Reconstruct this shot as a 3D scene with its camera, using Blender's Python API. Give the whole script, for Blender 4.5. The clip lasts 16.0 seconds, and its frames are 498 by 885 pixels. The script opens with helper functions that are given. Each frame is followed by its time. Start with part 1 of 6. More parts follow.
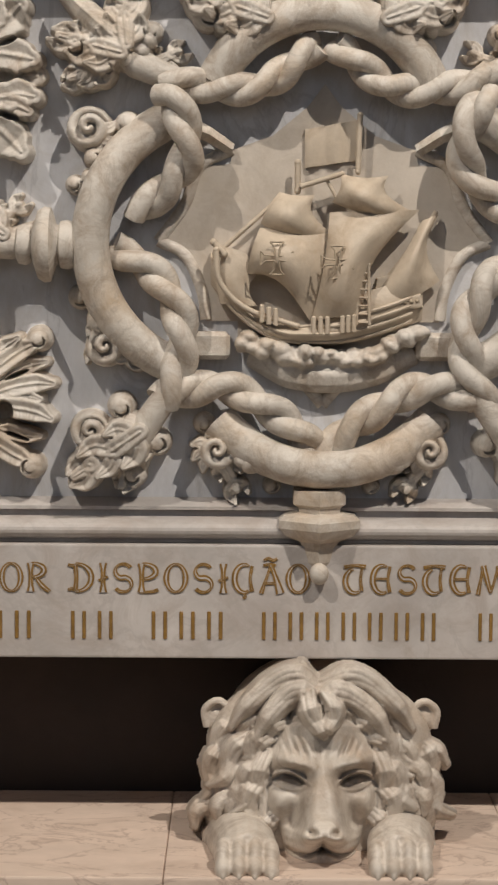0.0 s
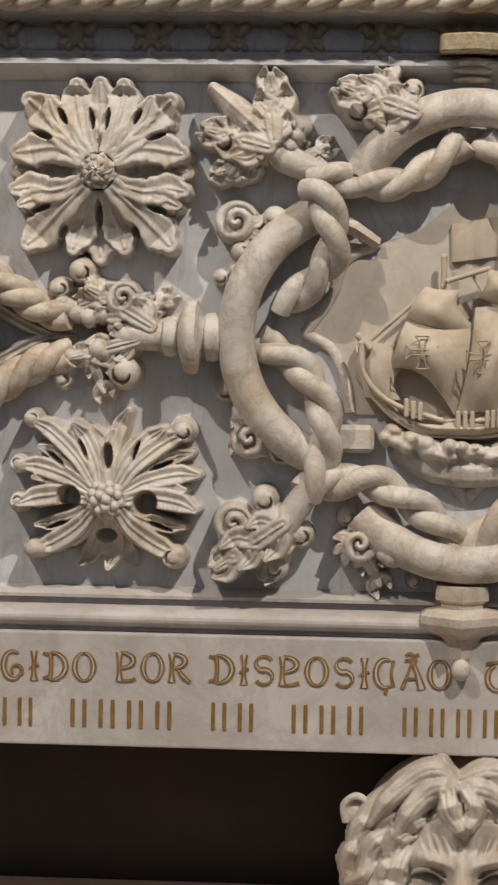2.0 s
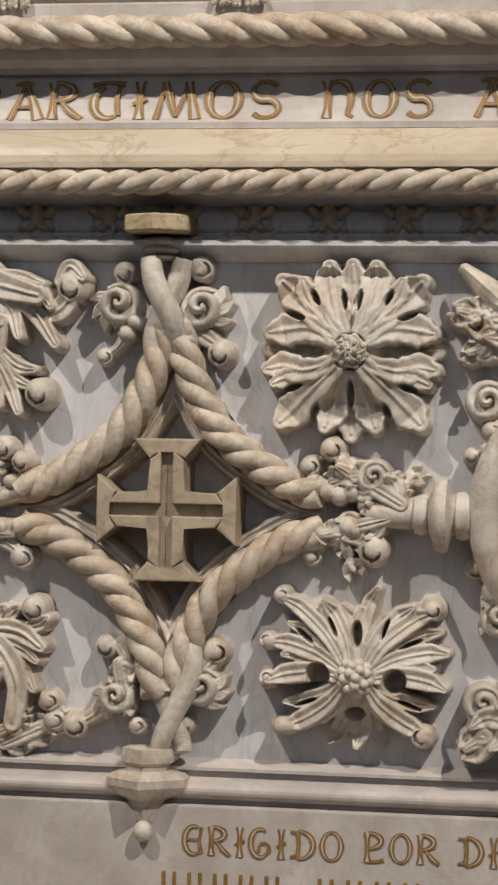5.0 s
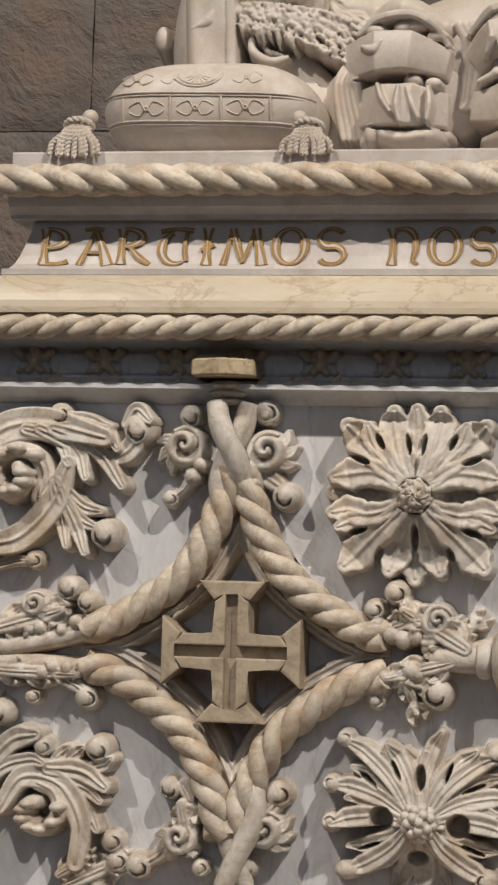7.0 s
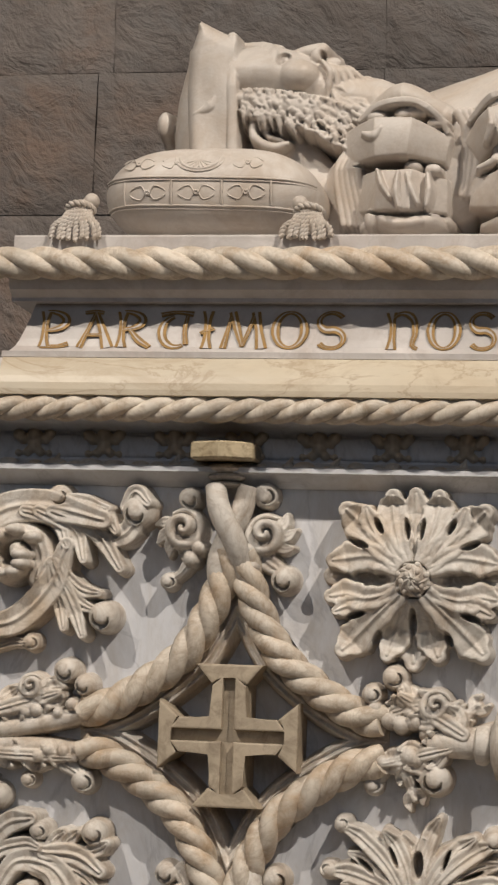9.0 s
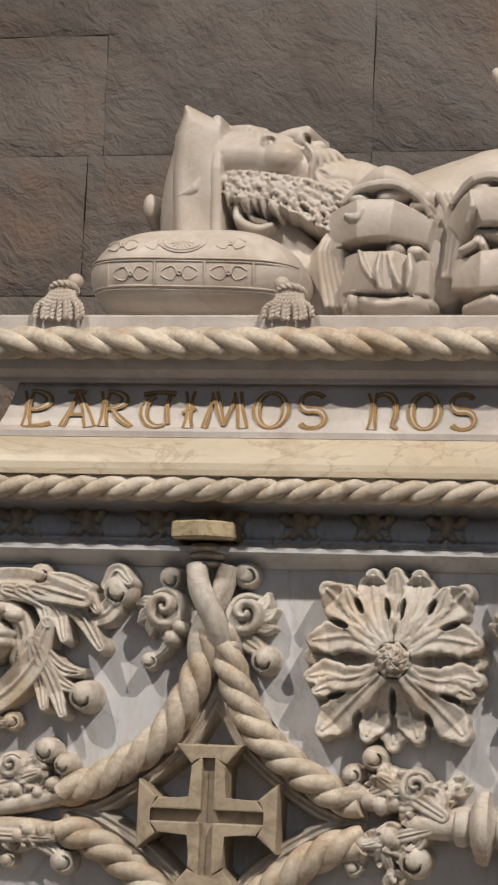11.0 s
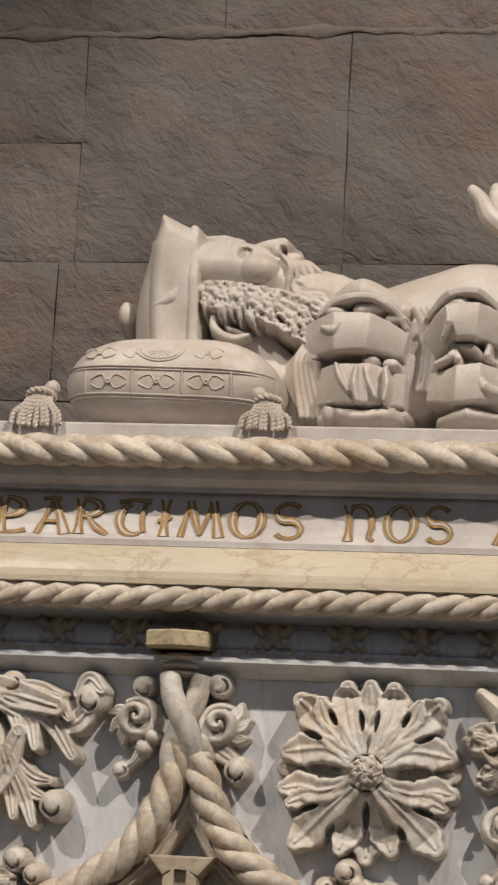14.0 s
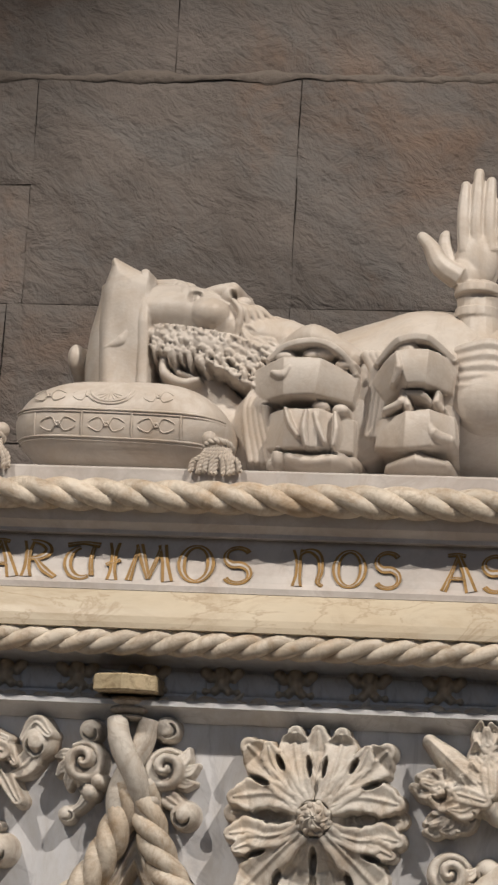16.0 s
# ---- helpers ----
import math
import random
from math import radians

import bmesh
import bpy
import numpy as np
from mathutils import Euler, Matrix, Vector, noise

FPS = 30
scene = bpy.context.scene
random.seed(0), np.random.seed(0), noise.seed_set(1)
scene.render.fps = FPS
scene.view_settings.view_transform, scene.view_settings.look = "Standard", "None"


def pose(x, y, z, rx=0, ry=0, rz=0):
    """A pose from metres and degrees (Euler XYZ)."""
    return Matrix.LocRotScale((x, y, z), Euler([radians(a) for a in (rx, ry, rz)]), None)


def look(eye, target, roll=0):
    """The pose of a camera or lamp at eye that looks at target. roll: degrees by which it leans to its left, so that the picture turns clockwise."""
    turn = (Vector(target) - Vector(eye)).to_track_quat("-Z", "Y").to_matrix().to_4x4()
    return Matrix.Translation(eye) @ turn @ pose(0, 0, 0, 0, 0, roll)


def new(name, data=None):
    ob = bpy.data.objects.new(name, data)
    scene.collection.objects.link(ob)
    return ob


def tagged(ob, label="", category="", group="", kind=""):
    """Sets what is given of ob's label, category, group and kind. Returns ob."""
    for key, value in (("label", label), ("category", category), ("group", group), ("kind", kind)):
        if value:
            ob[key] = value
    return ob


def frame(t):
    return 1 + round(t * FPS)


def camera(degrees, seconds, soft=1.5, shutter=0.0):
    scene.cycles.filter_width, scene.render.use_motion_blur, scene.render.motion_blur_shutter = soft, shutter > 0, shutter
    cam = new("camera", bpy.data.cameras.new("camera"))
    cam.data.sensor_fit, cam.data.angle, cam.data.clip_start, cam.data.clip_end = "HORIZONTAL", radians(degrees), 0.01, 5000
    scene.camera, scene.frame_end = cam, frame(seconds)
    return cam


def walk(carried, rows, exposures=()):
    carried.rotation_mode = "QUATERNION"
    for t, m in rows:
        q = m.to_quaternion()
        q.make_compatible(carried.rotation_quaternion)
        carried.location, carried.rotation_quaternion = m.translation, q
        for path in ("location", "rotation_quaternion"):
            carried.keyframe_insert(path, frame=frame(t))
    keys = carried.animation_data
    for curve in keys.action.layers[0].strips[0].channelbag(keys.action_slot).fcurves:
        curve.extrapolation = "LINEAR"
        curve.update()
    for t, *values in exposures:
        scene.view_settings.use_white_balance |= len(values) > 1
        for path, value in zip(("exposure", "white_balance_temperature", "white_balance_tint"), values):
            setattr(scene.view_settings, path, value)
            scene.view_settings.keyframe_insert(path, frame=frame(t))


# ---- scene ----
cam = camera(13.1, 16.0, soft=2.5)
PATH = [
    (0, (-0.026, -1.563, 1.339), (-0.018, 0.429, 1.168), 0.4),
    (0.5, (-0.007, -1.563, 1.342), (-0.031, 0.431, 1.193), 0.6),
    (1, (0.004, -1.567, 1.346), (-0.055, 0.428, 1.216), 0.7),
    (1.5, (-0.001, -1.563, 1.352), (-0.095, 0.432, 1.238), 0.8),
    (2, (-0.011, -1.562, 1.358), (-0.144, 0.431, 1.261), 0.9),
    (2.5, (-0.045, -1.564, 1.364), (-0.203, 0.428, 1.285), 1.0),
    (3, (-0.073, -1.573, 1.367), (-0.256, 0.418, 1.311), 1.0),
    (3.5, (-0.086, -1.577, 1.366), (-0.301, 0.411, 1.336), 1.0),
    (4, (-0.087, -1.584, 1.368), (-0.338, 0.4, 1.363), 1.1),
    (4.5, (-0.08, -1.583, 1.367), (-0.374, 0.396, 1.393), 1.2),
    (5, (-0.095, -1.584, 1.369), (-0.415, 0.389, 1.426), 1.3),
    (5.2, (-0.101, -1.587, 1.371), (-0.428, 0.385, 1.439), 1.3),
    (7.3, (-0.12, -1.626, 1.439), (-0.492, 0.333, 1.605), 1.9),
    (7.5, (-0.115, -1.625, 1.438), (-0.49, 0.332, 1.614), 2.0),
    (8, (-0.119, -1.626, 1.429), (-0.491, 0.329, 1.631), 2.0),
    (8.5, (-0.116, -1.626, 1.431), (-0.487, 0.327, 1.649), 2.1),
    (9, (-0.117, -1.624, 1.43), (-0.484, 0.328, 1.661), 2.1),
    (11.3, (-0.064, -1.623, 1.422), (-0.44, 0.315, 1.74), 2.4),
    (11.5, (-0.09, -1.626, 1.431), (-0.456, 0.313, 1.756), 2.4),
    (12, (-0.104, -1.636, 1.436), (-0.461, 0.301, 1.783), 2.5),
    (12.5, (-0.115, -1.644, 1.438), (-0.462, 0.291, 1.803), 2.6),
    (13, (-0.123, -1.642, 1.433), (-0.46, 0.292, 1.817), 2.8),
    (13.5, (-0.133, -1.646, 1.435), (-0.46, 0.288, 1.829), 2.8),
    (14, (-0.15, -1.647, 1.431), (-0.463, 0.287, 1.834), 3.0),
    (14.5, (-0.161, -1.644, 1.431), (-0.462, 0.289, 1.844), 3.0),
    (15, (-0.168, -1.647, 1.432), (-0.457, 0.286, 1.855), 3.0),
    (15.5, (-0.176, -1.647, 1.429), (-0.448, 0.286, 1.866), 3.1),
    (16, (-0.182, -1.652, 1.431), (-0.434, 0.281, 1.876), 3.2),
]
walk(cam, [(t, look(eye, target, roll)) for t, eye, target, roll in PATH])

# ---- world, lamps ----
world = bpy.data.worlds.new("world")
scene.world = world
world.use_nodes = True
world.node_tree.nodes["Background"].inputs[0].default_value = (0.62, 0.7, 0.85, 1)
world.node_tree.nodes["Background"].inputs[1].default_value = 0.3


def spot(name, eye, target, power, size, colour, radius=0.03, blend=0.5):
    d = bpy.data.lights.new(name, "SPOT")
    d.energy, d.spot_size, d.spot_blend, d.color, d.shadow_soft_size = power, radians(size), blend, colour, radius
    ob = new(name, d)
    ob.matrix_world = look(eye, target)
    return ob


def window_lamp(name, eye, target, sx, sy, power, colour):
    d = bpy.data.lights.new(name, "AREA")
    d.shape, d.size, d.size_y, d.energy, d.color = "RECTANGLE", sx, sy, power, colour
    ob = new(name, d)
    ob.matrix_world = look(eye, target)
    return ob


SPOT_L, SPOT_R = Vector((-3.3, -1.9, 6.8)), Vector((2.6, -1.9, 7.0))
spot("spot_lamp_light", SPOT_L, (-0.4, 2.2, 1.5), 1060, 42, (1.0, 0.905, 0.80))
spot("spot_lamp_light", SPOT_R, (-0.4, 2.2, 1.5), 1660, 42, (1.0, 0.905, 0.80))
for wx in (-5.0, 0.0, 5.0):
    window_lamp("daylight", (wx, -8.9, 5.5), (wx, 0, 5.2), 1.4, 4.6, 35, (0.74, 0.84, 1.0))

# ---- materials ----


def material(name, base, rough=0.5, metal=0.0, vary=0.12, scale=6.0, grain=60.0, bump=0.15, bump_scale=90.0,
             stain=None, stain_amount=0.0, stain_scale=3.0, vein=None, vein_amount=0.0, vein_scale=4.0, spec=0.4, each=0.0, stretch=None, relief=0.004, coarse=0.0, turn=0.0, dirt=None, dirt_amount=0.0, dirt_scale=9.0):
    m = bpy.data.materials.new(name)
    m.use_nodes = True
    nt = m.node_tree
    b = nt.nodes["Principled BSDF"]
    b.inputs["Roughness"].default_value = rough
    b.inputs["Metallic"].default_value = metal
    b.inputs["Specular IOR Level"].default_value = spec
    geo = nt.nodes.new("ShaderNodeTexCoord")
    src = geo.outputs["Object"]
    if stretch:
        mp = nt.nodes.new("ShaderNodeMapping")
        mp.vector_type = "TEXTURE"
        mp.inputs["Scale"].default_value = tuple(1 / s for s in stretch)
        mp.inputs["Rotation"].default_value = (0, radians(turn), 0)
        nt.links.new(src, mp.inputs[0])
        src = mp.outputs[0]

    def noise_tex(s, detail=5.0, rgh=0.6, dist=0.0):
        n = nt.nodes.new("ShaderNodeTexNoise")
        n.inputs["Scale"].default_value, n.inputs["Detail"].default_value = s, detail
        n.inputs["Roughness"].default_value, n.inputs["Distortion"].default_value = rgh, dist
        nt.links.new(src, n.inputs["Vector"])
        return n.outputs["Fac"]

    def ramp(fac, lo, hi):
        r = nt.nodes.new("ShaderNodeMapRange")
        r.inputs["From Min"].default_value, r.inputs["From Max"].default_value = lo, hi
        nt.links.new(fac, r.inputs["Value"])
        return r.outputs[0]

    def mix(fac, a, c, mode="MIX"):
        x = nt.nodes.new("ShaderNodeMix")
        x.data_type, x.blend_type = "RGBA", mode
        if isinstance(fac, float):
            x.inputs[0].default_value = fac
        else:
            nt.links.new(fac, x.inputs[0])
        for k, v in ((6, a), (7, c)):
            if isinstance(v, tuple):
                x.inputs[k].default_value = (*v, 1)
            else:
                nt.links.new(v, x.inputs[k])
        return x.outputs[2]

    lo = tuple(c * (1 - vary) for c in base)
    hi = tuple(min(1, c * (1 + vary)) for c in base)
    col = mix(ramp(noise_tex(scale), 0.3, 0.7), lo, hi)
    col = mix(ramp(noise_tex(grain, 3), 0.25, 0.75), mix(0.06, col, (0, 0, 0)), col)
    if stain:
        f = nt.nodes.new("ShaderNodeMath")
        f.operation = "MULTIPLY"
        nt.links.new(ramp(noise_tex(stain_scale, 6, 0.65, 0.4), 0.5, 0.72), f.inputs[0])
        f.inputs[1].default_value = stain_amount
        col = mix(f.outputs[0], col, stain)
    if dirt:
        f = nt.nodes.new("ShaderNodeMath")
        f.operation = "MULTIPLY"
        nt.links.new(ramp(noise_tex(dirt_scale, 9, 0.75, 0.9), 0.46, 0.64), f.inputs[0])
        f.inputs[1].default_value = dirt_amount
        col = mix(f.outputs[0], col, dirt)
    if vein:
        a = noise_tex(vein_scale, 7, 0.6, 1.2)
        s = nt.nodes.new("ShaderNodeMath")
        s.operation = "SUBTRACT"
        nt.links.new(a, s.inputs[0])
        s.inputs[1].default_value = 0.5
        ab = nt.nodes.new("ShaderNodeMath")
        ab.operation = "ABSOLUTE"
        nt.links.new(s.outputs[0], ab.inputs[0])
        r = nt.nodes.new("ShaderNodeMapRange")
        r.inputs["From Min"].default_value, r.inputs["From Max"].default_value = 0.0, 0.022
        r.inputs["To Min"].default_value, r.inputs["To Max"].default_value = vein_amount, 0.0
        nt.links.new(ab.outputs[0], r.inputs["Value"])
        col = mix(r.outputs[0], col, vein)
    if each:
        oi = nt.nodes.new("ShaderNodeObjectInfo")
        r = nt.nodes.new("ShaderNodeMapRange")
        r.inputs["To Min"].default_value, r.inputs["To Max"].default_value = 1 - each, 1 + each
        nt.links.new(oi.outputs["Random"], r.inputs["Value"])
        hsv = nt.nodes.new("ShaderNodeHueSaturation")
        nt.links.new(r.outputs[0], hsv.inputs["Value"])
        nt.links.new(col, hsv.inputs["Color"])
        col = hsv.outputs[0]
    nt.links.new(col, b.inputs["Base Color"])
    bn = nt.nodes.new("ShaderNodeBump")
    bn.inputs["Strength"].default_value, bn.inputs["Distance"].default_value = bump, relief
    height = noise_tex(bump_scale, 4)
    if coarse:
        add = nt.nodes.new("ShaderNodeMath")
        add.operation = "MULTIPLY_ADD"
        nt.links.new(noise_tex(coarse, 5, 0.7, 0.6), add.inputs[0])
        add.inputs[1].default_value = 1.6
        nt.links.new(height, add.inputs[2])
        height = add.outputs[0]
    nt.links.new(height, bn.inputs["Height"])
    nt.links.new(bn.outputs[0], b.inputs["Normal"])
    return m


CARVED = material("carved_limestone", (0.65, 0.605, 0.545), 0.5, vary=0.2, scale=7, grain=70, stain=(0.47, 0.35, 0.23), stain_amount=0.8, stain_scale=7, vein=(0.30, 0.26, 0.22), vein_amount=0.3, vein_scale=5, bump=0.3, bump_scale=130, dirt=(0.34, 0.26, 0.19), dirt_amount=0.7, dirt_scale=16)
ROPE = material("rope_limestone", (0.63, 0.56, 0.47), 0.5, vary=0.2, scale=9, stain=(0.44, 0.29, 0.16), stain_amount=0.85, stain_scale=12, vein=(0.33, 0.27, 0.2), vein_amount=0.35, vein_scale=8, bump=0.35, bump_scale=110, dirt=(0.33, 0.24, 0.16), dirt_amount=0.75, dirt_scale=22)
GREY = material("grey_marble", (0.64, 0.645, 0.67), 0.45, vary=0.12, scale=5, stain=(0.36, 0.34, 0.32), stain_amount=0.4, stain_scale=5, vein=(0.33, 0.33, 0.35), vein_amount=0.35, vein_scale=3, bump=0.12, stretch=(1.5, 1, 0.7), dirt=(0.42, 0.38, 0.33), dirt_amount=0.4, dirt_scale=8)
BEIGE = material("beige_field", (0.58, 0.52, 0.45), 0.55, vary=0.12, scale=8, stain=(0.46, 0.38, 0.29), stain_amount=0.5, stain_scale=7, bump=0.15, dirt=(0.40, 0.33, 0.26), dirt_amount=0.4, dirt_scale=14)
SHIPSTONE = material("ship_limestone", (0.56, 0.475, 0.375), 0.5, vary=0.18, scale=14, stain=(0.33, 0.23, 0.14), stain_amount=0.5, stain_scale=18, bump=0.2, bump_scale=150)
CROSS = material("cross_limestone", (0.47, 0.39, 0.29), 0.55, vary=0.15, scale=12, stain=(0.25, 0.19, 0.13), stain_amount=0.4, stain_scale=14, bump=0.2, dirt=(0.18, 0.14, 0.10), dirt_amount=0.55, dirt_scale=24)
SLAB = material("slab_marble", (0.53, 0.495, 0.47), 0.4, vary=0.2, scale=5, stain=(0.42, 0.36, 0.33), stain_amount=0.55, stain_scale=4, vein=(0.40, 0.37, 0.35), vein_amount=0.45, vein_scale=4, bump=0.08, dirt=(0.36, 0.30, 0.26), dirt_amount=0.55, dirt_scale=9)
CREAM = material("cream_marble", (0.56, 0.49, 0.38), 0.4, vary=0.1, scale=4, stain=(0.5, 0.38, 0.24), stain_amount=0.4, stain_scale=5, vein=(0.38, 0.29, 0.2), vein_amount=0.7, vein_scale=9, bump=0.08, stretch=(0.45, 1, 1), dirt=(0.40, 0.31, 0.21), dirt_amount=0.6, dirt_scale=14)
EFFIGY = material("effigy_marble", (0.55, 0.50, 0.45), 0.45, vary=0.12, scale=6, stain=(0.46, 0.36, 0.26), stain_amount=0.55, stain_scale=5, vein=(0.42, 0.37, 0.33), vein_amount=0.3, vein_scale=5, bump=0.12, dirt=(0.42, 0.34, 0.27), dirt_amount=0.6, dirt_scale=11)
LION = material("lion_limestone", (0.64, 0.58, 0.51), 0.42, vary=0.2, scale=7, stain=(0.42, 0.31, 0.22), stain_amount=0.7, stain_scale=10, vein=(0.36, 0.3, 0.26), vein_amount=0.3, bump=0.25, dirt=(0.30, 0.23, 0.17), dirt_amount=0.6, dirt_scale=14)
PLINTH = material("pinkish_plinth_stone", (0.68, 0.55, 0.46), 0.5, vary=0.12, scale=5, stain=(0.38, 0.27, 0.2), stain_amount=0.4, stain_scale=9, vein=(0.3, 0.2, 0.16), vein_amount=0.5, vein_scale=9, bump=0.1, stretch=(0.6, 1, 1))
# near-black because the shade under the slab is put into the stone's colour
SHADE_STONE = material("stone_with_painted_shade", (0.028, 0.016, 0.011), 0.6, vary=0.25, scale=4, stain=(0.04, 0.025, 0.02), stain_amount=0.6, stain_scale=6)
GOLD = material("gilding", (0.27, 0.155, 0.042), 0.5, metal=0.15, vary=0.3, scale=40, grain=200, bump=0.2, bump_scale=200)
BRONZE = material("weathered_yellow_stone", (0.50, 0.41, 0.27), 0.5, vary=0.2, scale=20, stain=(0.3, 0.2, 0.1), stain_amount=0.5, stain_scale=25, dirt=(0.16, 0.11, 0.06), dirt_amount=0.7, dirt_scale=40)
WALL = material("wall_ashlar", (0.124, 0.106, 0.096), 0.85, vary=0.34, scale=3.4, grain=30, stain=(0.185, 0.108, 0.068), stain_amount=0.6, stain_scale=2.2, bump=1.0, bump_scale=30, each=0.13, stretch=(0.9, 1, 1.3), turn=35, relief=0.010, coarse=11, dirt=(0.125, 0.120, 0.118), dirt_amount=0.55, dirt_scale=4)
MORTAR = material("wall_mortar", (0.145, 0.122, 0.106), 0.9, vary=0.2, scale=9, bump=0.9, bump_scale=50, relief=0.008)
FLOOR = material("floor_stone", (0.28, 0.25, 0.21), 0.5, vary=0.15, scale=2)
PLASTER = material("nave_stone", (0.42, 0.38, 0.33), 0.8, vary=0.1, scale=1.2)
IRON = material("black_metal", (0.03, 0.03, 0.032), 0.45, metal=0.6)

# ---- tools ----
FIELD = 2.27     # front of the grey panel


def finish(bm, smooth=True):
    bmesh.ops.recalc_face_normals(bm, faces=bm.faces)
    me = bpy.data.meshes.new("mesh")
    bm.to_mesh(me)
    bm.free()
    if smooth:
        me.shade_smooth()
        me.set_sharp_from_angle(angle=radians(48))
    return me


def part(name, bm, mat, parent=None, label="", smooth=True, kind=""):
    me = bm if isinstance(bm, bpy.types.Mesh) else finish(bm, smooth)
    if not me.materials:
        me.materials.append(mat)
    ob = new(name, me)
    if parent:
        ob.parent = parent
    return tagged(ob, label=label, kind=kind)


def thing(name, label, category, group="", kind="", at=(0, 0, 0)):
    ob = new(name)
    ob.empty_display_size = 0.1
    ob.location = at
    return tagged(ob, label, category, group, kind)


def fused(bm, voxel, smooth=2):
    """The union of overlapping closed shapes as one carved mesh."""
    me = bpy.data.meshes.new("tmp")
    bmesh.ops.recalc_face_normals(bm, faces=bm.faces)
    bm.to_mesh(me)
    bm.free()
    ob = new("tmp", me)
    r = ob.modifiers.new("r", "REMESH")
    r.mode, r.voxel_size = "VOXEL", voxel
    if smooth:
        s = ob.modifiers.new("s", "SMOOTH")
        s.iterations, s.factor = smooth, 0.5
    dg = bpy.context.evaluated_depsgraph_get()
    out = bpy.data.meshes.new_from_object(ob.evaluated_get(dg))
    bpy.data.objects.remove(ob)
    bpy.data.meshes.remove(me)
    out.shade_smooth()
    return out


def spline(pts, n):
    """n points along a smooth line through a few."""
    p = [Vector(q) for q in pts]
    p = [2 * p[0] - p[1]] + p + [2 * p[-1] - p[-2]]
    out = []
    for k in range(n):
        s = k / (n - 1) * (len(p) - 3)
        i = min(int(s), len(p) - 4)
        f = s - i
        a, b, c, d = p[i:i + 4]
        out.append(0.5 * ((2 * b) + (c - a) * f + (2 * a - 5 * b + 4 * c - d) * f * f + (3 * b - a - 3 * c + d) * f ** 3))
    return out


def ramped(v, n):
    return [float(q) for q in np.interp(np.linspace(0, 1, n), np.linspace(0, 1, len(v)), v)]


def frames(pts):
    out, ref = [], None
    for i, p in enumerate(pts):
        t = (pts[min(i + 1, len(pts) - 1)] - pts[max(i - 1, 0)])
        t = t.normalized() if t.length > 1e-9 else Vector((1, 0, 0))
        if ref is None:
            ref = Vector((0, -1, 0)) if abs(t.y) < 0.9 else Vector((0, 0, 1))
        ref = (ref - t * ref.dot(t)).normalized()
        out.append((p, t, ref, t.cross(ref)))
    return out


def tube(bm, pts, radii, seg=10, flat=1.0):
    """A closed tube along pts; flat squeezes it towards the panel."""
    rings = []
    fr = frames(pts)
    for (p, t, u, w), r in zip(fr, radii):
        rings.append([bm.verts.new(p + r * (flat * math.cos(a) * u + math.sin(a) * w)) for a in (2 * math.pi * k / seg for k in range(seg))])
    for a, b in zip(rings, rings[1:]):
        for k in range(seg):
            bm.faces.new((a[k], a[(k + 1) % seg], b[(k + 1) % seg], b[k]))
    bm.faces.new(rings[0][::-1])
    bm.faces.new(rings[-1])


def loft_x(bm, secs, seg=40, flat=1.0, n=36):
    """A closed form along x from sections (x, y, z, radius), each a ring that stands upright."""
    c = spline([(x, y, z) for x, y, z, r in secs], n)
    q = [v.x for v in spline([(r, 0, 0) for x, y, z, r in secs], n)]
    rings = [[bm.verts.new(p + Vector((0, flat * r * math.cos(2 * math.pi * k / seg), r * math.sin(2 * math.pi * k / seg)))) for k in range(seg)] for p, r in zip(c, q)]
    for a, b in zip(rings, rings[1:]):
        for k in range(seg):
            bm.faces.new((a[k], a[(k + 1) % seg], b[(k + 1) % seg], b[k]))
    bm.faces.new(rings[0][::-1])
    bm.faces.new(rings[-1])


def ball(bm, c, r, rot=None, u=0, v=0):
    r = (r, r, r) if not isinstance(r, (tuple, list)) else r
    if not u:
        u, v = (30, 18) if max(r) > 0.035 else (16, 10)
    m = Matrix.Translation(c) @ (rot or Matrix.Identity(4)) @ Matrix.Diagonal((*r, 1))
    bmesh.ops.create_uvsphere(bm, u_segments=u, v_segments=v, radius=1, matrix=m)


def block(bm, lo, hi, bevel=0.0, seg=2):
    lo, hi = Vector(lo), Vector(hi)
    r = bmesh.ops.create_cube(bm, size=1, matrix=Matrix.Translation((lo + hi) / 2) @ Matrix.Diagonal((*(hi - lo), 1)))
    if bevel:
        e = list({e for v in r["verts"] for e in v.link_edges})
        bmesh.ops.bevel(bm, geom=e, offset=bevel, segments=seg, profile=0.6, affect="EDGES")


def moulding(bm, profile, x0, x1, steps=1):
    """A profile of (y, z), closed, run along x."""
    cols = [[bm.verts.new((x0 + (x1 - x0) * k / steps, y, z)) for y, z in profile] for k in range(steps + 1)]
    n = len(profile)
    for a, b in zip(cols, cols[1:]):
        for i in range(n):
            bm.faces.new((a[i], a[(i + 1) % n], b[(i + 1) % n], b[i]))
    bm.faces.new(cols[0])
    bm.faces.new(cols[-1][::-1])


def plate(bm, outline, y_front, y_back, chamfer=0.0):
    """A flat shape in the plane of the panel, with thickness."""
    a = [bm.verts.new((x, y_back, z)) for x, z in outline]
    b = [bm.verts.new((x, y_front, z)) for x, z in outline]
    n = len(outline)
    f = [bm.faces.new(b), bm.faces.new(a[::-1])]
    for i in range(n):
        f.append(bm.faces.new((a[i], a[(i + 1) % n], b[(i + 1) % n], b[i])))
    if chamfer:
        bmesh.ops.bevel(bm, geom=[e for e in f[0].edges], offset=chamfer, segments=2, profile=0.6, affect="EDGES")


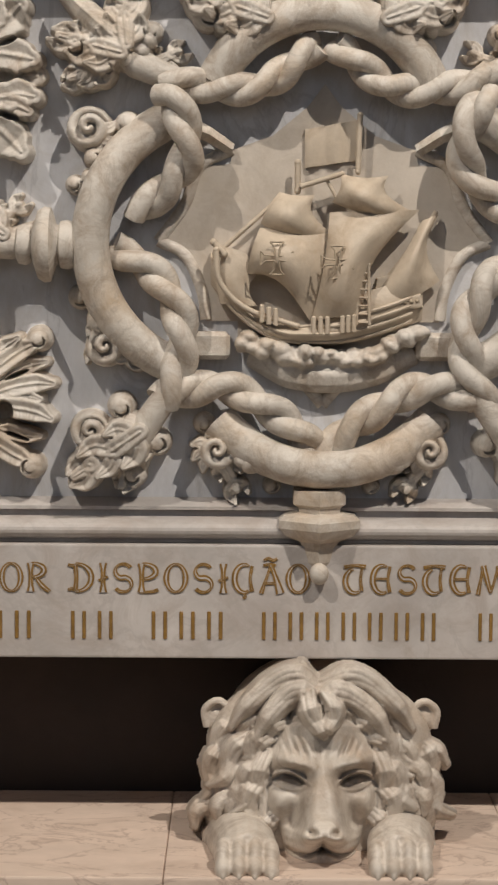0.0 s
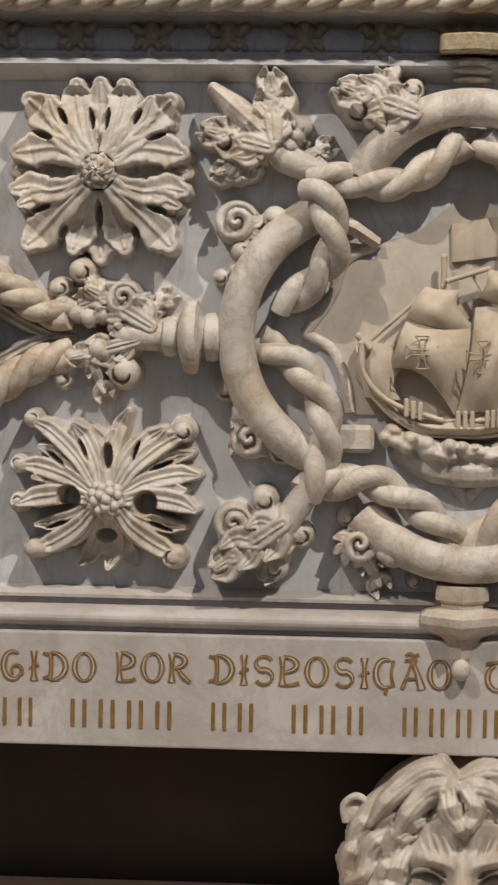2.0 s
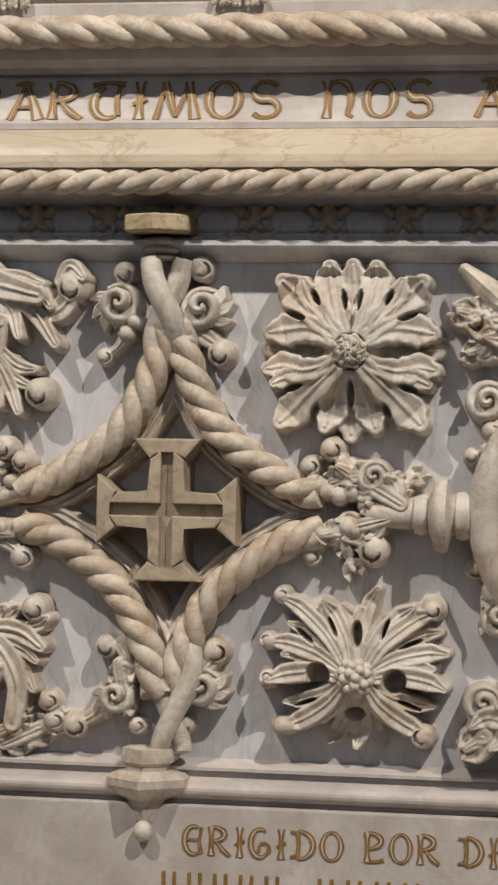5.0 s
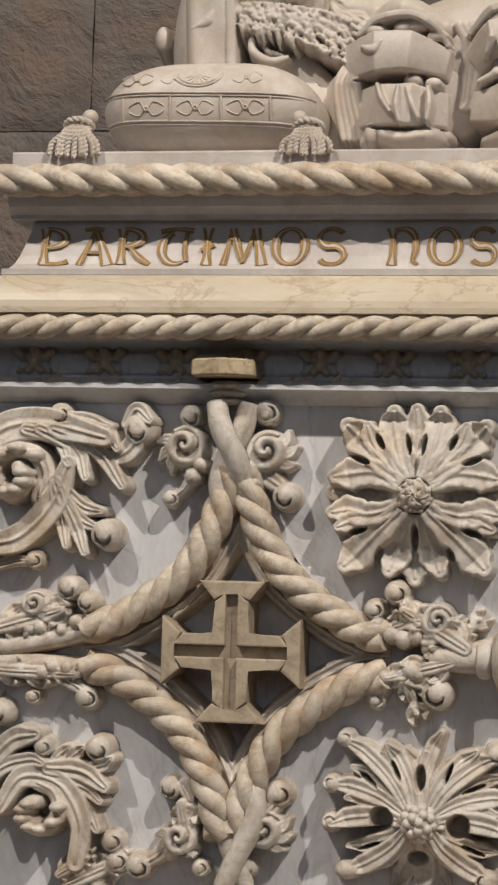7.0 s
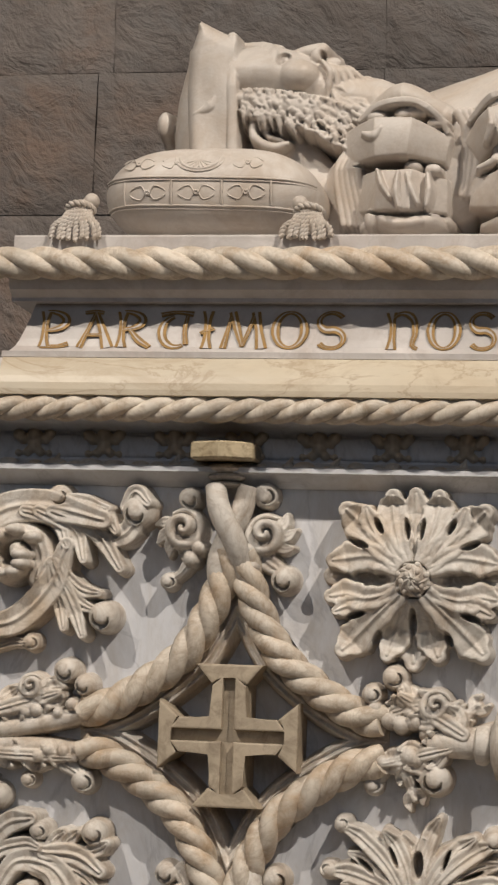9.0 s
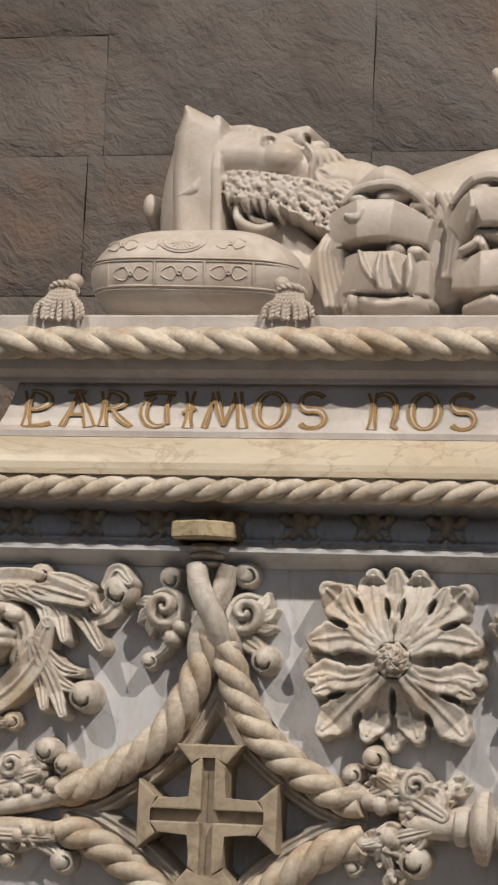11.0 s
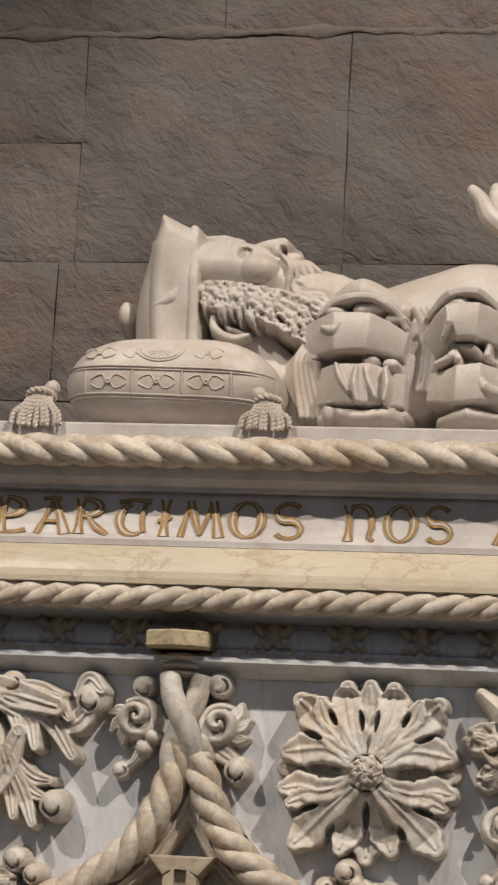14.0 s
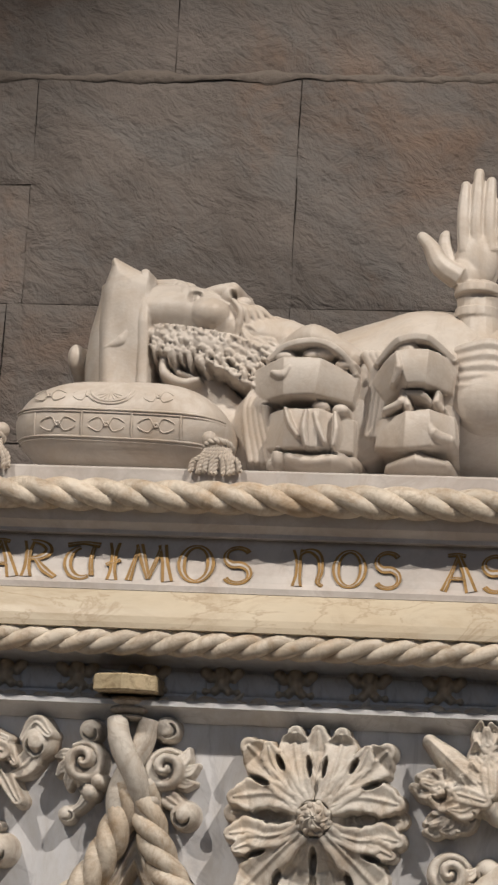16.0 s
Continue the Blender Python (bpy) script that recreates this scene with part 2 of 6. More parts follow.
def rope(bm, pts, radius, strand, pitch, n=3, hand=1, seg=8, phase=0.0, step=0.008):
    """A twisted rope along pts: n strands; pitch is the length of a full turn."""
    length = sum((b - a).length for a, b in zip(pts, pts[1:]))
    fr = frames(pts)
    m = max(8, int(length / step))
    for k in range(n):
        line, done, j = [], 0.0, 0
        acc = [0.0]
        for a, b in zip(pts, pts[1:]):
            acc.append(acc[-1] + (b - a).length)
        for i in range(m + 1):
            s = length * i / m
            while j < len(acc) - 2 and acc[j + 1] < s:
                j += 1
            f = (s - acc[j]) / max(1e-9, acc[j + 1] - acc[j])
            p = fr[j][0].lerp(fr[j + 1][0], f)
            u, w = fr[j][2].lerp(fr[j + 1][2], f), fr[j][3].lerp(fr[j + 1][3], f)
            a = phase + 2 * math.pi * (k / n + hand * s / pitch)
            line.append(p + radius * (math.cos(a) * u + math.sin(a) * w))
        tube(bm, line, [strand] * len(line), seg)


def at(x, z, d):
    """A point of the relief: x, z, and how far it stands proud of the panel."""
    return Vector((x, FIELD - d, z))


class Carving:
    """A relief cut into a block: heights over the panel on a fine grid, shaped by leaves, knobs and drill holes."""

    def __init__(self, x0, x1, z0, z1, res=0.0017, ground=-0.008):
        self.xs, self.zs = np.arange(x0, x1, res), np.arange(z0, z1, res)
        self.res, self.ground = res, ground
        self.h = np.full((len(self.xs), len(self.zs)), ground)

    def area(self, x0, x1, z0, z1):
        i0, i1 = np.searchsorted(self.xs, (x0, x1))
        j0, j1 = np.searchsorted(self.zs, (z0, z1))
        if i1 - i0 < 1 or j1 - j0 < 1:
            return None
        gx, gz = np.meshgrid(self.xs[i0:i1], self.zs[j0:j1], indexing="ij")
        return (slice(i0, i1), slice(j0, j1)), gx, gz

    def petal(self, pts, widths, heights, vein=0.004, cup=0.0, edge=0.006, flutes=0, round_=False, wave=0.0, square=False):
        """A strip of stone along a line: a leaf lobe with a vein, cupped or fluted, or a round stem."""
        n = 70
        line = spline([(x, 0, z) for x, z in pts], n)
        px, pz = np.array([v.x for v in line]), np.array([v.z for v in line])
        w, h = np.array(ramped(widths, n)), np.array(ramped(heights, n))
        m = w.max() + 0.012
        got = self.area(px.min() - m, px.max() + m, pz.min() - m, pz.max() + m)
        if not got:
            return
        sl, gx, gz = got
        k = ((gx[..., None] - px) ** 2 + (gz[..., None] - pz) ** 2).argmin(axis=2)
        tx, tz = np.gradient(px), np.gradient(pz)
        ln = np.hypot(tx, tz) + 1e-9
        tx, tz = tx / ln, tz / ln
        dx, dz = gx - px[k], gz - pz[k]
        side, along = dx * -tz[k] + dz * tx[k], dx * tx[k] + dz * tz[k]
        over = np.where((k == 0) | (k == n - 1), np.abs(along), 0.0)
        d = np.hypot(side, over)
        kk = np.clip(k + along / np.maximum(ln[k], 1e-6), 0, n - 1)
        ww = np.interp(kk, np.arange(n), w) * (1 + wave * np.sin(kk * 0.42 + (side > 0) * 1.3))
        sd = ww - d
        q = np.minimum(d / ww, 1.0)
        if square:
            sd = np.where(over > 0, np.minimum(sd, 0.003 - over), ww - np.abs(side))
            q = np.minimum(np.abs(side) / ww, 1.0)
        hh = np.interp(kk, np.arange(n), h)
        if round_:
            hh = hh + np.sqrt(np.maximum(ww * ww - d * d, 0)) - ww
        else:
            hh = hh + vein * (np.exp(-(q / 0.13) ** 2) - 0.25 * np.exp(-((q - 0.30) / 0.16) ** 2)) + cup * q * q
            if flutes:
                hh = hh + 0.5 * vein * np.cos(side / ww * math.pi * flutes)
            hh = hh - edge * np.maximum(0, 1 - sd / edge) ** 2 * 0.7
        hh = np.where(sd < 0, hh + sd * 9, hh)
        self.h[sl] = np.maximum(self.h[sl], hh)

    def dome(self, x, z, r, top, rx=1.0, rz=1.0):
        got = self.area(x - r * rx * 1.3, x + r * rx * 1.3, z - r * rz * 1.3, z + r * rz * 1.3)
        if got:
            sl, gx, gz = got
            q = ((gx - x) / rx) ** 2 + ((gz - z) / rz) ** 2
            hh = np.where(q < r * r, top - r + np.sqrt(np.maximum(r * r - q, 0)), top - r - (np.sqrt(q) - r) * 9)
            self.h[sl] = np.maximum(self.h[sl], hh)

    def drill(self, x, z, rx, rz, bottom, turn=0.0):
        """A hole with a rounded lip down to a depth."""
        m = max(rx, rz) * 1.6
        got = self.area(x - m, x + m, z - m, z + m)
        if got:
            sl, gx, gz = got
            c, s = math.cos(radians(turn)), math.sin(radians(turn))
            u, v = (gx - x) * c + (gz - z) * s, -(gx - x) * s + (gz - z) * c
            q = np.sqrt((u / rx) ** 2 + (v / rz) ** 2)
            self.h[sl] = np.minimum(self.h[sl], bottom + np.maximum(0, q - 0.8) * max(rx, rz) * 7)

    def curl(self, x, z, r, top, way=-60.0):
        """A leaf tip rolled into a knob, with a dark crescent round a pearl; way: where the crescent opens."""
        a = radians(way)
        self.dome(x, z, r, top)
        got = self.area(x - r, x + r, z - r, z + r)
        if got:
            sl, gx, gz = got
            ex, ez = x + 0.12 * r * math.cos(a), z + 0.12 * r * math.sin(a)
            er, ea = np.hypot(gx - ex, gz - ez) / r, (np.arctan2(gz - ez, gx - ex) - a + math.pi) % (2 * math.pi) - math.pi
            ring = 0.52 - 0.10 * ea / math.pi
            self.h[sl] -= 0.75 * r * np.exp(-((er - ring) / (0.15 * np.maximum(0.25, 1 - np.abs(ea) / 2.2))) ** 2) * np.clip(1.9 - np.abs(ea), 0, 0.6) / 0.6 * (er < 0.9)

    def roll(self, x, z, r, top, way=90.0, hand=1):
        """A leaf rolled up like a rose: one broad fold winding in and up to its eye, with ragged lappets outside."""
        self.dome(x, z, r * 0.92, top - 0.55 * r)
        a0 = radians(way)
        for k in range(3):
            t = a0 - hand * (1.1 + 0.62 * k)
            u, v = math.cos(t), math.sin(t)
            self.petal([(x + 0.55 * r * u, z + 0.55 * r * v), (x + 0.9 * r * u - 0.1 * r * v, z + 0.9 * r * v + 0.1 * r * u), (x + 1.18 * r * u - 0.35 * r * v, z + 1.18 * r * v + 0.35 * r * u)], [0.26 * r, 0.26 * r, 0.08 * r], [top - 0.55 * r, top - 0.7 * r, top - 0.8 * r], vein=0.0015, cup=0.003, edge=0.003)
        pts, n = [], 22
        for k in range(n):
            f = k / (n - 1)
            t = a0 + hand * (f * 1.75 * 2 * math.pi - 0.6)
            g = 0.80 * (1 - f) ** 0.85 + 0.08
            pts.append((x + 0.16 * r * f * math.cos(a0) + g * r * math.cos(t), z + 0.16 * r * f * math.sin(a0) + g * r * math.sin(t)))
        self.petal(pts, [0.10 * r, 0.23 * r, 0.21 * r, 0.17 * r, 0.10 * r], [top - 0.75 * r, top - 0.38 * r, top - 0.18 * r, top, top - 0.05 * r], vein=0.0, cup=-0.16 * r, edge=0.002)

    def acanthus(self, base, tip, width, h0, h1, bend=0.0, pairs=3, flip=0.010, knob=0.0, way=-60.0, spread=42.0):
        """A leaf of narrow lobes along a bent spine, gaps cut between them; its tip may roll into a knob."""
        b, t = Vector((base[0], 0, base[1])), Vector((tip[0], 0, tip[1]))
        ln = (t - b).length
        side = Vector((-(t - b).z, 0, (t - b).x)).normalized()
        mid = (b + t) / 2 + side * bend * ln
        line = spline([b, mid, t], 24)
        for s in (-1, 1):
            for k in range(pairs):
                f = 0.12 + 0.62 * k / max(1, pairs - 1)
                o = line[int(f * 23)]
                d = (line[min(23, int(f * 23) + 1)] - line[max(0, int(f * 23) - 1)]).normalized()
                nrm = Vector((-d.z, 0, d.x)) * s
                a = radians(spread + 14 - 12 * k)
                reach = width * (0.62, 0.68, 0.54, 0.40)[min(k, 3)] * (1.06 if (k + (s > 0)) % 2 else 0.94)
                e1 = o + (d * math.cos(a) + nrm * math.sin(a)) * reach * 0.55
                e2 = o + (d * math.cos(a - 0.35) + nrm * math.sin(a - 0.35)) * reach
                hh = h0 + (h1 - h0) * f
                lw = min(width * 0.21, ln * 0.34 / pairs + 0.005) * (1 + 0.16 * math.sin(o.x * 300 + k * 2 + s))
                self.petal([(o.x, o.z), (e1.x, e1.z), (e2.x, e2.z)], [lw * 0.75, lw, lw * 0.85, lw * 0.22],
                           [hh, hh - 0.003, hh - 0.014 - 0.006 * math.sin(o.z * 260 + k), hh - 0.010 + flip * 1.3], vein=0.0022, cup=0.005, edge=0.006)
        lw = width * 0.19
        self.petal([(v.x, v.z) for v in line[::6] + [line[-1]]], [lw * 0.8, lw, lw, lw * 0.85, lw * 0.45], [h0 + 0.002, (h0 + h1) / 2 + 0.006, h1, h1 + flip], vein=0.0030, cup=0.003, edge=0.006)
        if knob:
            self.curl(tip[0], tip[1], knob, h1 + knob * 0.9, way)

    def mesh(self, face=FIELD):
        """The cut surface, down to just behind the panel's face."""
        keep = self.h > self.ground + 0.0005
        cell = keep[:-1, :-1] | keep[1:, :-1] | keep[1:, 1:] | keep[:-1, 1:]
        used = np.zeros_like(keep)
        for a, b in ((0, 0), (1, 0), (1, 1), (0, 1)):
            used[a:used.shape[0] - 1 + a, b:used.shape[1] - 1 + b] |= cell
        idx = np.full(keep.shape, -1)
        idx[used] = np.arange(used.sum())
        gx, gz = np.meshgrid(self.xs, self.zs, indexing="ij")
        rough = 0.00015 * np.sin(gx * 410 + 3 * np.sin(gz * 230)) * np.sin(gz * 370 + 2 * np.sin(gx * 190))
        co = np.stack([gx[used], face - (self.h + rough)[used], gz[used]], axis=1)
        i, j = np.nonzero(cell)
        quads = np.stack([idx[i, j], idx[i + 1, j], idx[i + 1, j + 1], idx[i, j + 1]], axis=1)
        me = bpy.data.meshes.new("mesh")
        me.from_pydata(co.tolist(), [], quads.tolist())
        me.shade_smooth()
        return me


def arc(cx, cz, r, a0, a1, n, d, d_mid=None):
    return [at(cx + r * math.cos(radians(a0 + (a1 - a0) * k / (n - 1))), cz + r * math.sin(radians(a0 + (a1 - a0) * k / (n - 1))),
               d + ((d_mid or d) - d) * math.sin(math.pi * k / (n - 1))) for k in range(n)]


# ---- the setting ----
X0, X1 = -1.30, 1.536         # ends of the lid
XB0, XB1 = -1.43, 1.666       # ends of the tomb's body
XC, ZC = -0.857, 1.356        # middle of the cross
XS, ZS = 0.118, 1.36          # middle of the ship's medallion

bm = bmesh.new()
block(bm, (-9, -9, -0.2), (9, 3.05, 0))
part("floor", bm, FLOOR, kind="structure", label="worn pale stone church floor", smooth=False)
bm = bmesh.new()
block(bm, (-9, 3.067, -0.2), (9, 3.5, 9))
wall = part("wall_north", bm, MORTAR, kind="structure", label="brown-grey rough ashlar church wall behind the tomb", smooth=False)

rng = random.Random(11)


def wall_stone(x0, x1, z0, z1):
    """A roughly dressed block with an uneven face."""
    b = bmesh.new()
    nx, nz = max(6, int((x1 - x0) / 0.022)), max(6, int((z1 - z0) / 0.022))
    g = 0.0010
    rows = []
    tilt = rng.uniform(-0.004, 0.004)
    seed = Vector((rng.uniform(0, 50), rng.uniform(0, 50), 0))
    for i in range(nx + 1):
        row = []
        for j in range(nz + 1):
            u, v = i / nx, j / nz
            edge = min(i, nx - i, j, nz - j)
            x, z = x0 + g + (x1 - x0 - 2 * g) * u, z0 + g + (z1 - z0 - 2 * g) * v
            if edge == 0:
                x += 0.003 * noise.noise(Vector((z * 9, x * 3, 1)) + seed)
                z += 0.003 * noise.noise(Vector((x * 9, z * 3, 5)) + seed)
            y = 3.055 + 0.5 * tilt * (v - 0.5) + 0.0035 * noise.noise(Vector((x * 6, z * 8, 0)) + seed) + (0.006 if edge == 0 else 0) + 0.004 * noise.noise(Vector((x * 2.2, z * 2.6, 3)) + seed)
            row.append(b.verts.new((x, y, z)))
        rows.append(row)
    back = [[b.verts.new((rows[i][j].co.x, 3.09, rows[i][j].co.z)) for j in (0, nz)] for i in range(nx + 1)]
    for i in range(nx):
        for j in range(nz):
            b.faces.new((rows[i][j], rows[i + 1][j], rows[i + 1][j + 1], rows[i][j + 1]))
        b.faces.new((rows[i][0], back[i][0], back[i + 1][0], rows[i + 1][0]))
        b.faces.new((rows[i][nz], rows[i + 1][nz], back[i + 1][1], back[i][1]))
    for i in (0, nx):
        b.faces.new([back[i][0], back[i][1]] + [rows[i][j] for j in range(nz, -1, -1)])
    part("stone", b, WALL, wall)


for z0, z1, xs in ((1.55, 1.87, (-2.6, -1.9, -1.2, -0.5, 0.3, 1.0, 1.8, 2.6)), (1.87, 2.18, (-2.6, -2.1, -1.45, -0.8, 0.0, 0.7, 1.4, 2.1, 2.6)), (2.18, 2.50, (-2.6, -1.75, -1.1, -0.35, 0.35, 1.1, 1.9, 2.6)),
                   (2.50, 2.83, (-2.6, -2.0, -1.38, -0.72, -0.05, 0.6, 1.3, 2.0, 2.6)), (2.83, 3.12, (-2.6, -1.95, -1.345)), (3.12, 3.39, (-2.6, -1.75, -1.345)),
                   (2.83, 3.39, (-1.345, -0.72, 0.10, 0.8, 1.5, 2.6)), (3.39, 3.76, (-2.6, -1.85, -1.02, -0.12, 0.7, 1.5, 2.6)), (3.76, 4.15, (-2.6, -1.5, -0.6, 0.3, 1.2, 2.6))):
    for xa, xb in zip(xs, xs[1:]):
        wall_stone(xa, xb, z0, z1)
for z in (3.39,):
    bm = bmesh.new()
    pts = [Vector((-2.6 + 0.02 * k, 3.058, z + 0.006 * noise.noise(Vector((k * 0.16, z, 0))) + 0.005 * noise.noise(Vector((k * 0.7, z, 4))))) for k in range(261)]
    tube(bm, pts, [0.006 + 0.020 * max(0, noise.noise(Vector((k * 0.13, 3, z)))) + 0.012 * max(0, noise.noise(Vector((k * 0.7, 9, z)))) for k in range(261)], 8, 0.4)
    part("mortar_joint", bm, MORTAR, wall, "lumpy pale mortar joint")
for nm, lo, hi in (("wall_west", (-9.3, -9, -0.2), (-9, 3.5, 9)), ("wall_east", (9, -9, -0.2), (9.3, 3.5, 9))):
    bm = bmesh.new()
    block(bm, lo, hi)
    part(nm, bm, PLASTER, kind="structure", smooth=False)
bm = bmesh.new()
cuts = [-9, -5.7, -4.3, -0.7, 0.7, 4.3, 5.7, 9]
for k in range(7):
    if k % 2 == 0:
        block(bm, (cuts[k], -9.3, -0.2), (cuts[k + 1], -9, 9))
    else:
        block(bm, (cuts[k], -9.3, -0.2), (cuts[k + 1], -9, 3.2))
        block(bm, (cuts[k], -9.3, 7.8), (cuts[k + 1], -9, 9))
part("wall_south", bm, PLASTER, kind="structure", smooth=False)
bm = bmesh.new()
block(bm, (-9.3, -9.3, 9), (9.3, 3.5, 9.3))
part("ceiling", bm, PLASTER, kind="structure", smooth=False)

# plinth of the tomb
bm = bmesh.new()
block(bm, (-1.75, 1.98, 0), (2.0, 3.07, 0.25))
base = part("tomb_plinth", bm, PLINTH, smooth=False)
tagged(base, "pinkish veined limestone plinth under the tomb", "plinth")
joints = [-1.75, -1.0, -0.148, 0.452, 1.1, 2.0]
for a, b in zip(joints, joints[1:]):
    bm = bmesh.new()
    block(bm, (a + 0.0004, 1.92, 0.20), (b - 0.0004, 2.50, 0.323), 0.004)
    part("stone_slab", bm, PLINTH, base, smooth=False)
# block set where the slab's shadow begins; its near-black colour is that shade
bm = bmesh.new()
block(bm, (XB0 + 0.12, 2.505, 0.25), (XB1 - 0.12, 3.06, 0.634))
tagged(part("support_block", bm, SHADE_STONE, smooth=False), "stone block beneath the tomb, coloured near-black to stand for the shade there", "block")

# ---- the tomb ----
tomb = thing("tomb", "carved pale limestone tomb with ropes, foliage and gilded lettering", "tomb")


def run(name, profile, mat, x0, x1, label=""):
    b = bmesh.new()
    moulding(b, profile, x0, x1)
    return part(name, b, mat, tomb, label, smooth=False)


def bead(cy, cz, ry, rz, a0, a1, n=9):
    return [(cy - ry * math.cos(radians(a0 + (a1 - a0) * k / (n - 1))), cz + rz * math.sin(radians(a0 + (a1 - a0) * k / (n - 1)))) for k in range(n)]


# lower slab with the inscription
bm = bmesh.new()
block(bm, (XB0 - 0.03, 2.20, 0.635), (XB1 + 0.03, 3.05, 0.836), 0.004)
slab = part("inscription_slab", bm, SLAB, tomb, "pale veined marble slab with gilded letters", smooth=False)
run("base_moulding", [(2.40, 0.838)] + [(2.215, 0.838), (2.222, 0.843)] + bead(2.222, 0.860, 0.020, 0.015, -80, 80) + [(2.226, 0.877), (2.246, 0.881), (2.25, 0.892), (2.236, 0.893), (2.236, 0.899), (FIELD, 0.912), (2.40, 0.912)], SLAB, XB0 - 0.01, XB1 + 0.01)
# top mouldings
run("top_fillet", [(2.40, 1.806), (2.262, 1.806), (2.222, 1.826), (2.206, 1.829), (2.206, 1.838), (2.23, 1.843), (2.255, 1.853), (2.40, 1.853)], GREY, XB0 - 0.01, XB1 + 0.01)
run("frieze", [(2.40, 1.853), (2.262, 1.853), (2.262, 1.905), (2.22, 1.915), (2.20, 1.924), (2.40, 1.924)], GREY, XB0, XB1)
run("cream_band", [(2.42, 1.924), (2.17, 1.924), (2.158, 1.953), (2.136, 1.958), (2.136, 1.968)] + [(2.136 + 0.03 * f ** 1.6, 1.968 + 0.062 * f) for f in (0.2, 0.4, 0.6, 0.8, 1)] + [(2.178, 2.032), (2.42, 2.032)], CREAM, X0 + 0.005, X1 - 0.005, "smooth cream marble band")
for xa, xb in ((XB0, X0 + 0.003), (X1 - 0.003, XB1)):
    run("band_return", [(2.42, 1.924), (2.17, 1.924), (2.158, 1.953), (2.142, 1.958), (2.142, 1.968), (2.150, 2.0), (2.172, 2.030), (2.42, 2.030)], SLAB, xa, xb, "paler marble return of the band")
bm = bmesh.new()
prof = [(2.42, 2.032), (2.172, 2.032), (2.172, 2.043)] + [(2.198 + 0.03 * f ** 0.6, 2.043 + 0.098 * f) for f in (0, 0.15, 0.3, 0.5, 0.75, 1)] + [(2.42, 2.141)]
moulding(bm, prof, X0, X1)
for v in bm.verts:
    k = (v.co.z - 2.043) / 0.098
    if k > 0:
        v.co.x += (0.045 * k ** 0.6) * (1 if v.co.x < 0 else -1)
lid_band = part("lid_inscription_band", bm, SLAB, tomb, smooth=False)
run("lid_cornice", [(2.42, 2.141), (2.205, 2.141), (2.205, 2.148), (2.185, 2.160), (2.175, 2.180), (2.20, 2.236), (2.20, 2.262), (2.204, 2.266), (2.42, 2.266)], SLAB, X0 + 0.005, X1 - 0.005)
bm = bmesh.new()
block(bm, (X0 + 0.005, 2.42, 2.10), (X1 - 0.005, 3.0, 2.266))
block(bm, (XB0 + 0.03, 2.42, 0.836), (XB1 - 0.03, 2.98, 2.03))
part("core", bm, GREY, tomb, smooth=False)
bm = bmesh.new()
rope(bm, [Vector((X0 - 0.02 + 0.02 * k, 2.165, 2.205)) for k in range(144)], 0.0130, 0.0180, 0.207, 3, 1, seg=12, step=0.006)
part("upper_rope_moulding", bm, ROPE, tomb, "twisted stone rope along the lid")
bm = bmesh.new()
rope(bm, [Vector((XB0 - 0.02 + 0.02 * k, 2.155, 1.936)) for k in range(157)], 0.011, 0.0145, 0.165, 3, -1, step=0.006)
part("lower_rope_moulding", bm, ROPE, tomb, "twisted stone rope under the cream band")

# the grey panel with its two sunk fields


def astroid(cx, cz, a, b, n=48, power=1.5):
    out = []
    for k in range(n):
        t = 2 * math.pi * k / n
        c, s = math.cos(t), math.sin(t)
        out.append((cx + a * math.copysign(abs(c) ** power, c), cz + b * math.copysign(abs(s) ** power, s)))
    return out


half = [(0, 1.640), (-0.03, 1.60), (-0.09, 1.55), (-0.16, 1.525), (-0.165, 1.50), (-0.215, 1.495), (-0.24, 1.43), (-0.292, 1.36),
        (-0.25, 1.335), (-0.212, 1.28), (-0.205, 1.225), (-0.15, 1.225), (-0.15, 1.19), (-0.075, 1.15), (-0.03, 1.115), (0, 1.08)]
ship_loop = [(XS + x, z) for x, z in half] + [(XS - x, z) for x, z in half[-2:0:-1]]
cross_loop = astroid(XC, ZC, 0.262, 0.318, power=2.2)
bm = bmesh.new()
edges = []
for loop in ([(XB0, 0.90), (XB1, 0.90), (XB1, 1.815), (XB0, 1.815)], ship_loop, cross_loop):
    vs = [bm.verts.new((x, FIELD, z)) for x, z in loop]
    edges += [bm.edges.new((vs[i], vs[(i + 1) % len(vs)])) for i in range(len(vs))]
geom = bmesh.ops.triangle_fill(bm, use_beauty=True, use_dissolve=False, edges=edges)
ex = bmesh.ops.extrude_face_region(bm, geom=bm.faces[:])
for v in ex["geom"]:
    if isinstance(v, bmesh.types.BMVert):
        v.co.y = 2.33
part("panel", bm, GREY, tomb, "bluish grey marble ground of the relief", smooth=False)
bm = bmesh.new()
plate(bm, ship_loop, 2.265, 2.31)
part("ship_field", bm, BEIGE, tomb, "beige stone ground behind the ship", smooth=False)
bm = bmesh.new()
block(bm, (XC - 0.3, 2.312, 0.98), (XC + 0.3, 2.324, 1.74))
part("cross_field", bm, GREY, tomb, smooth=False)

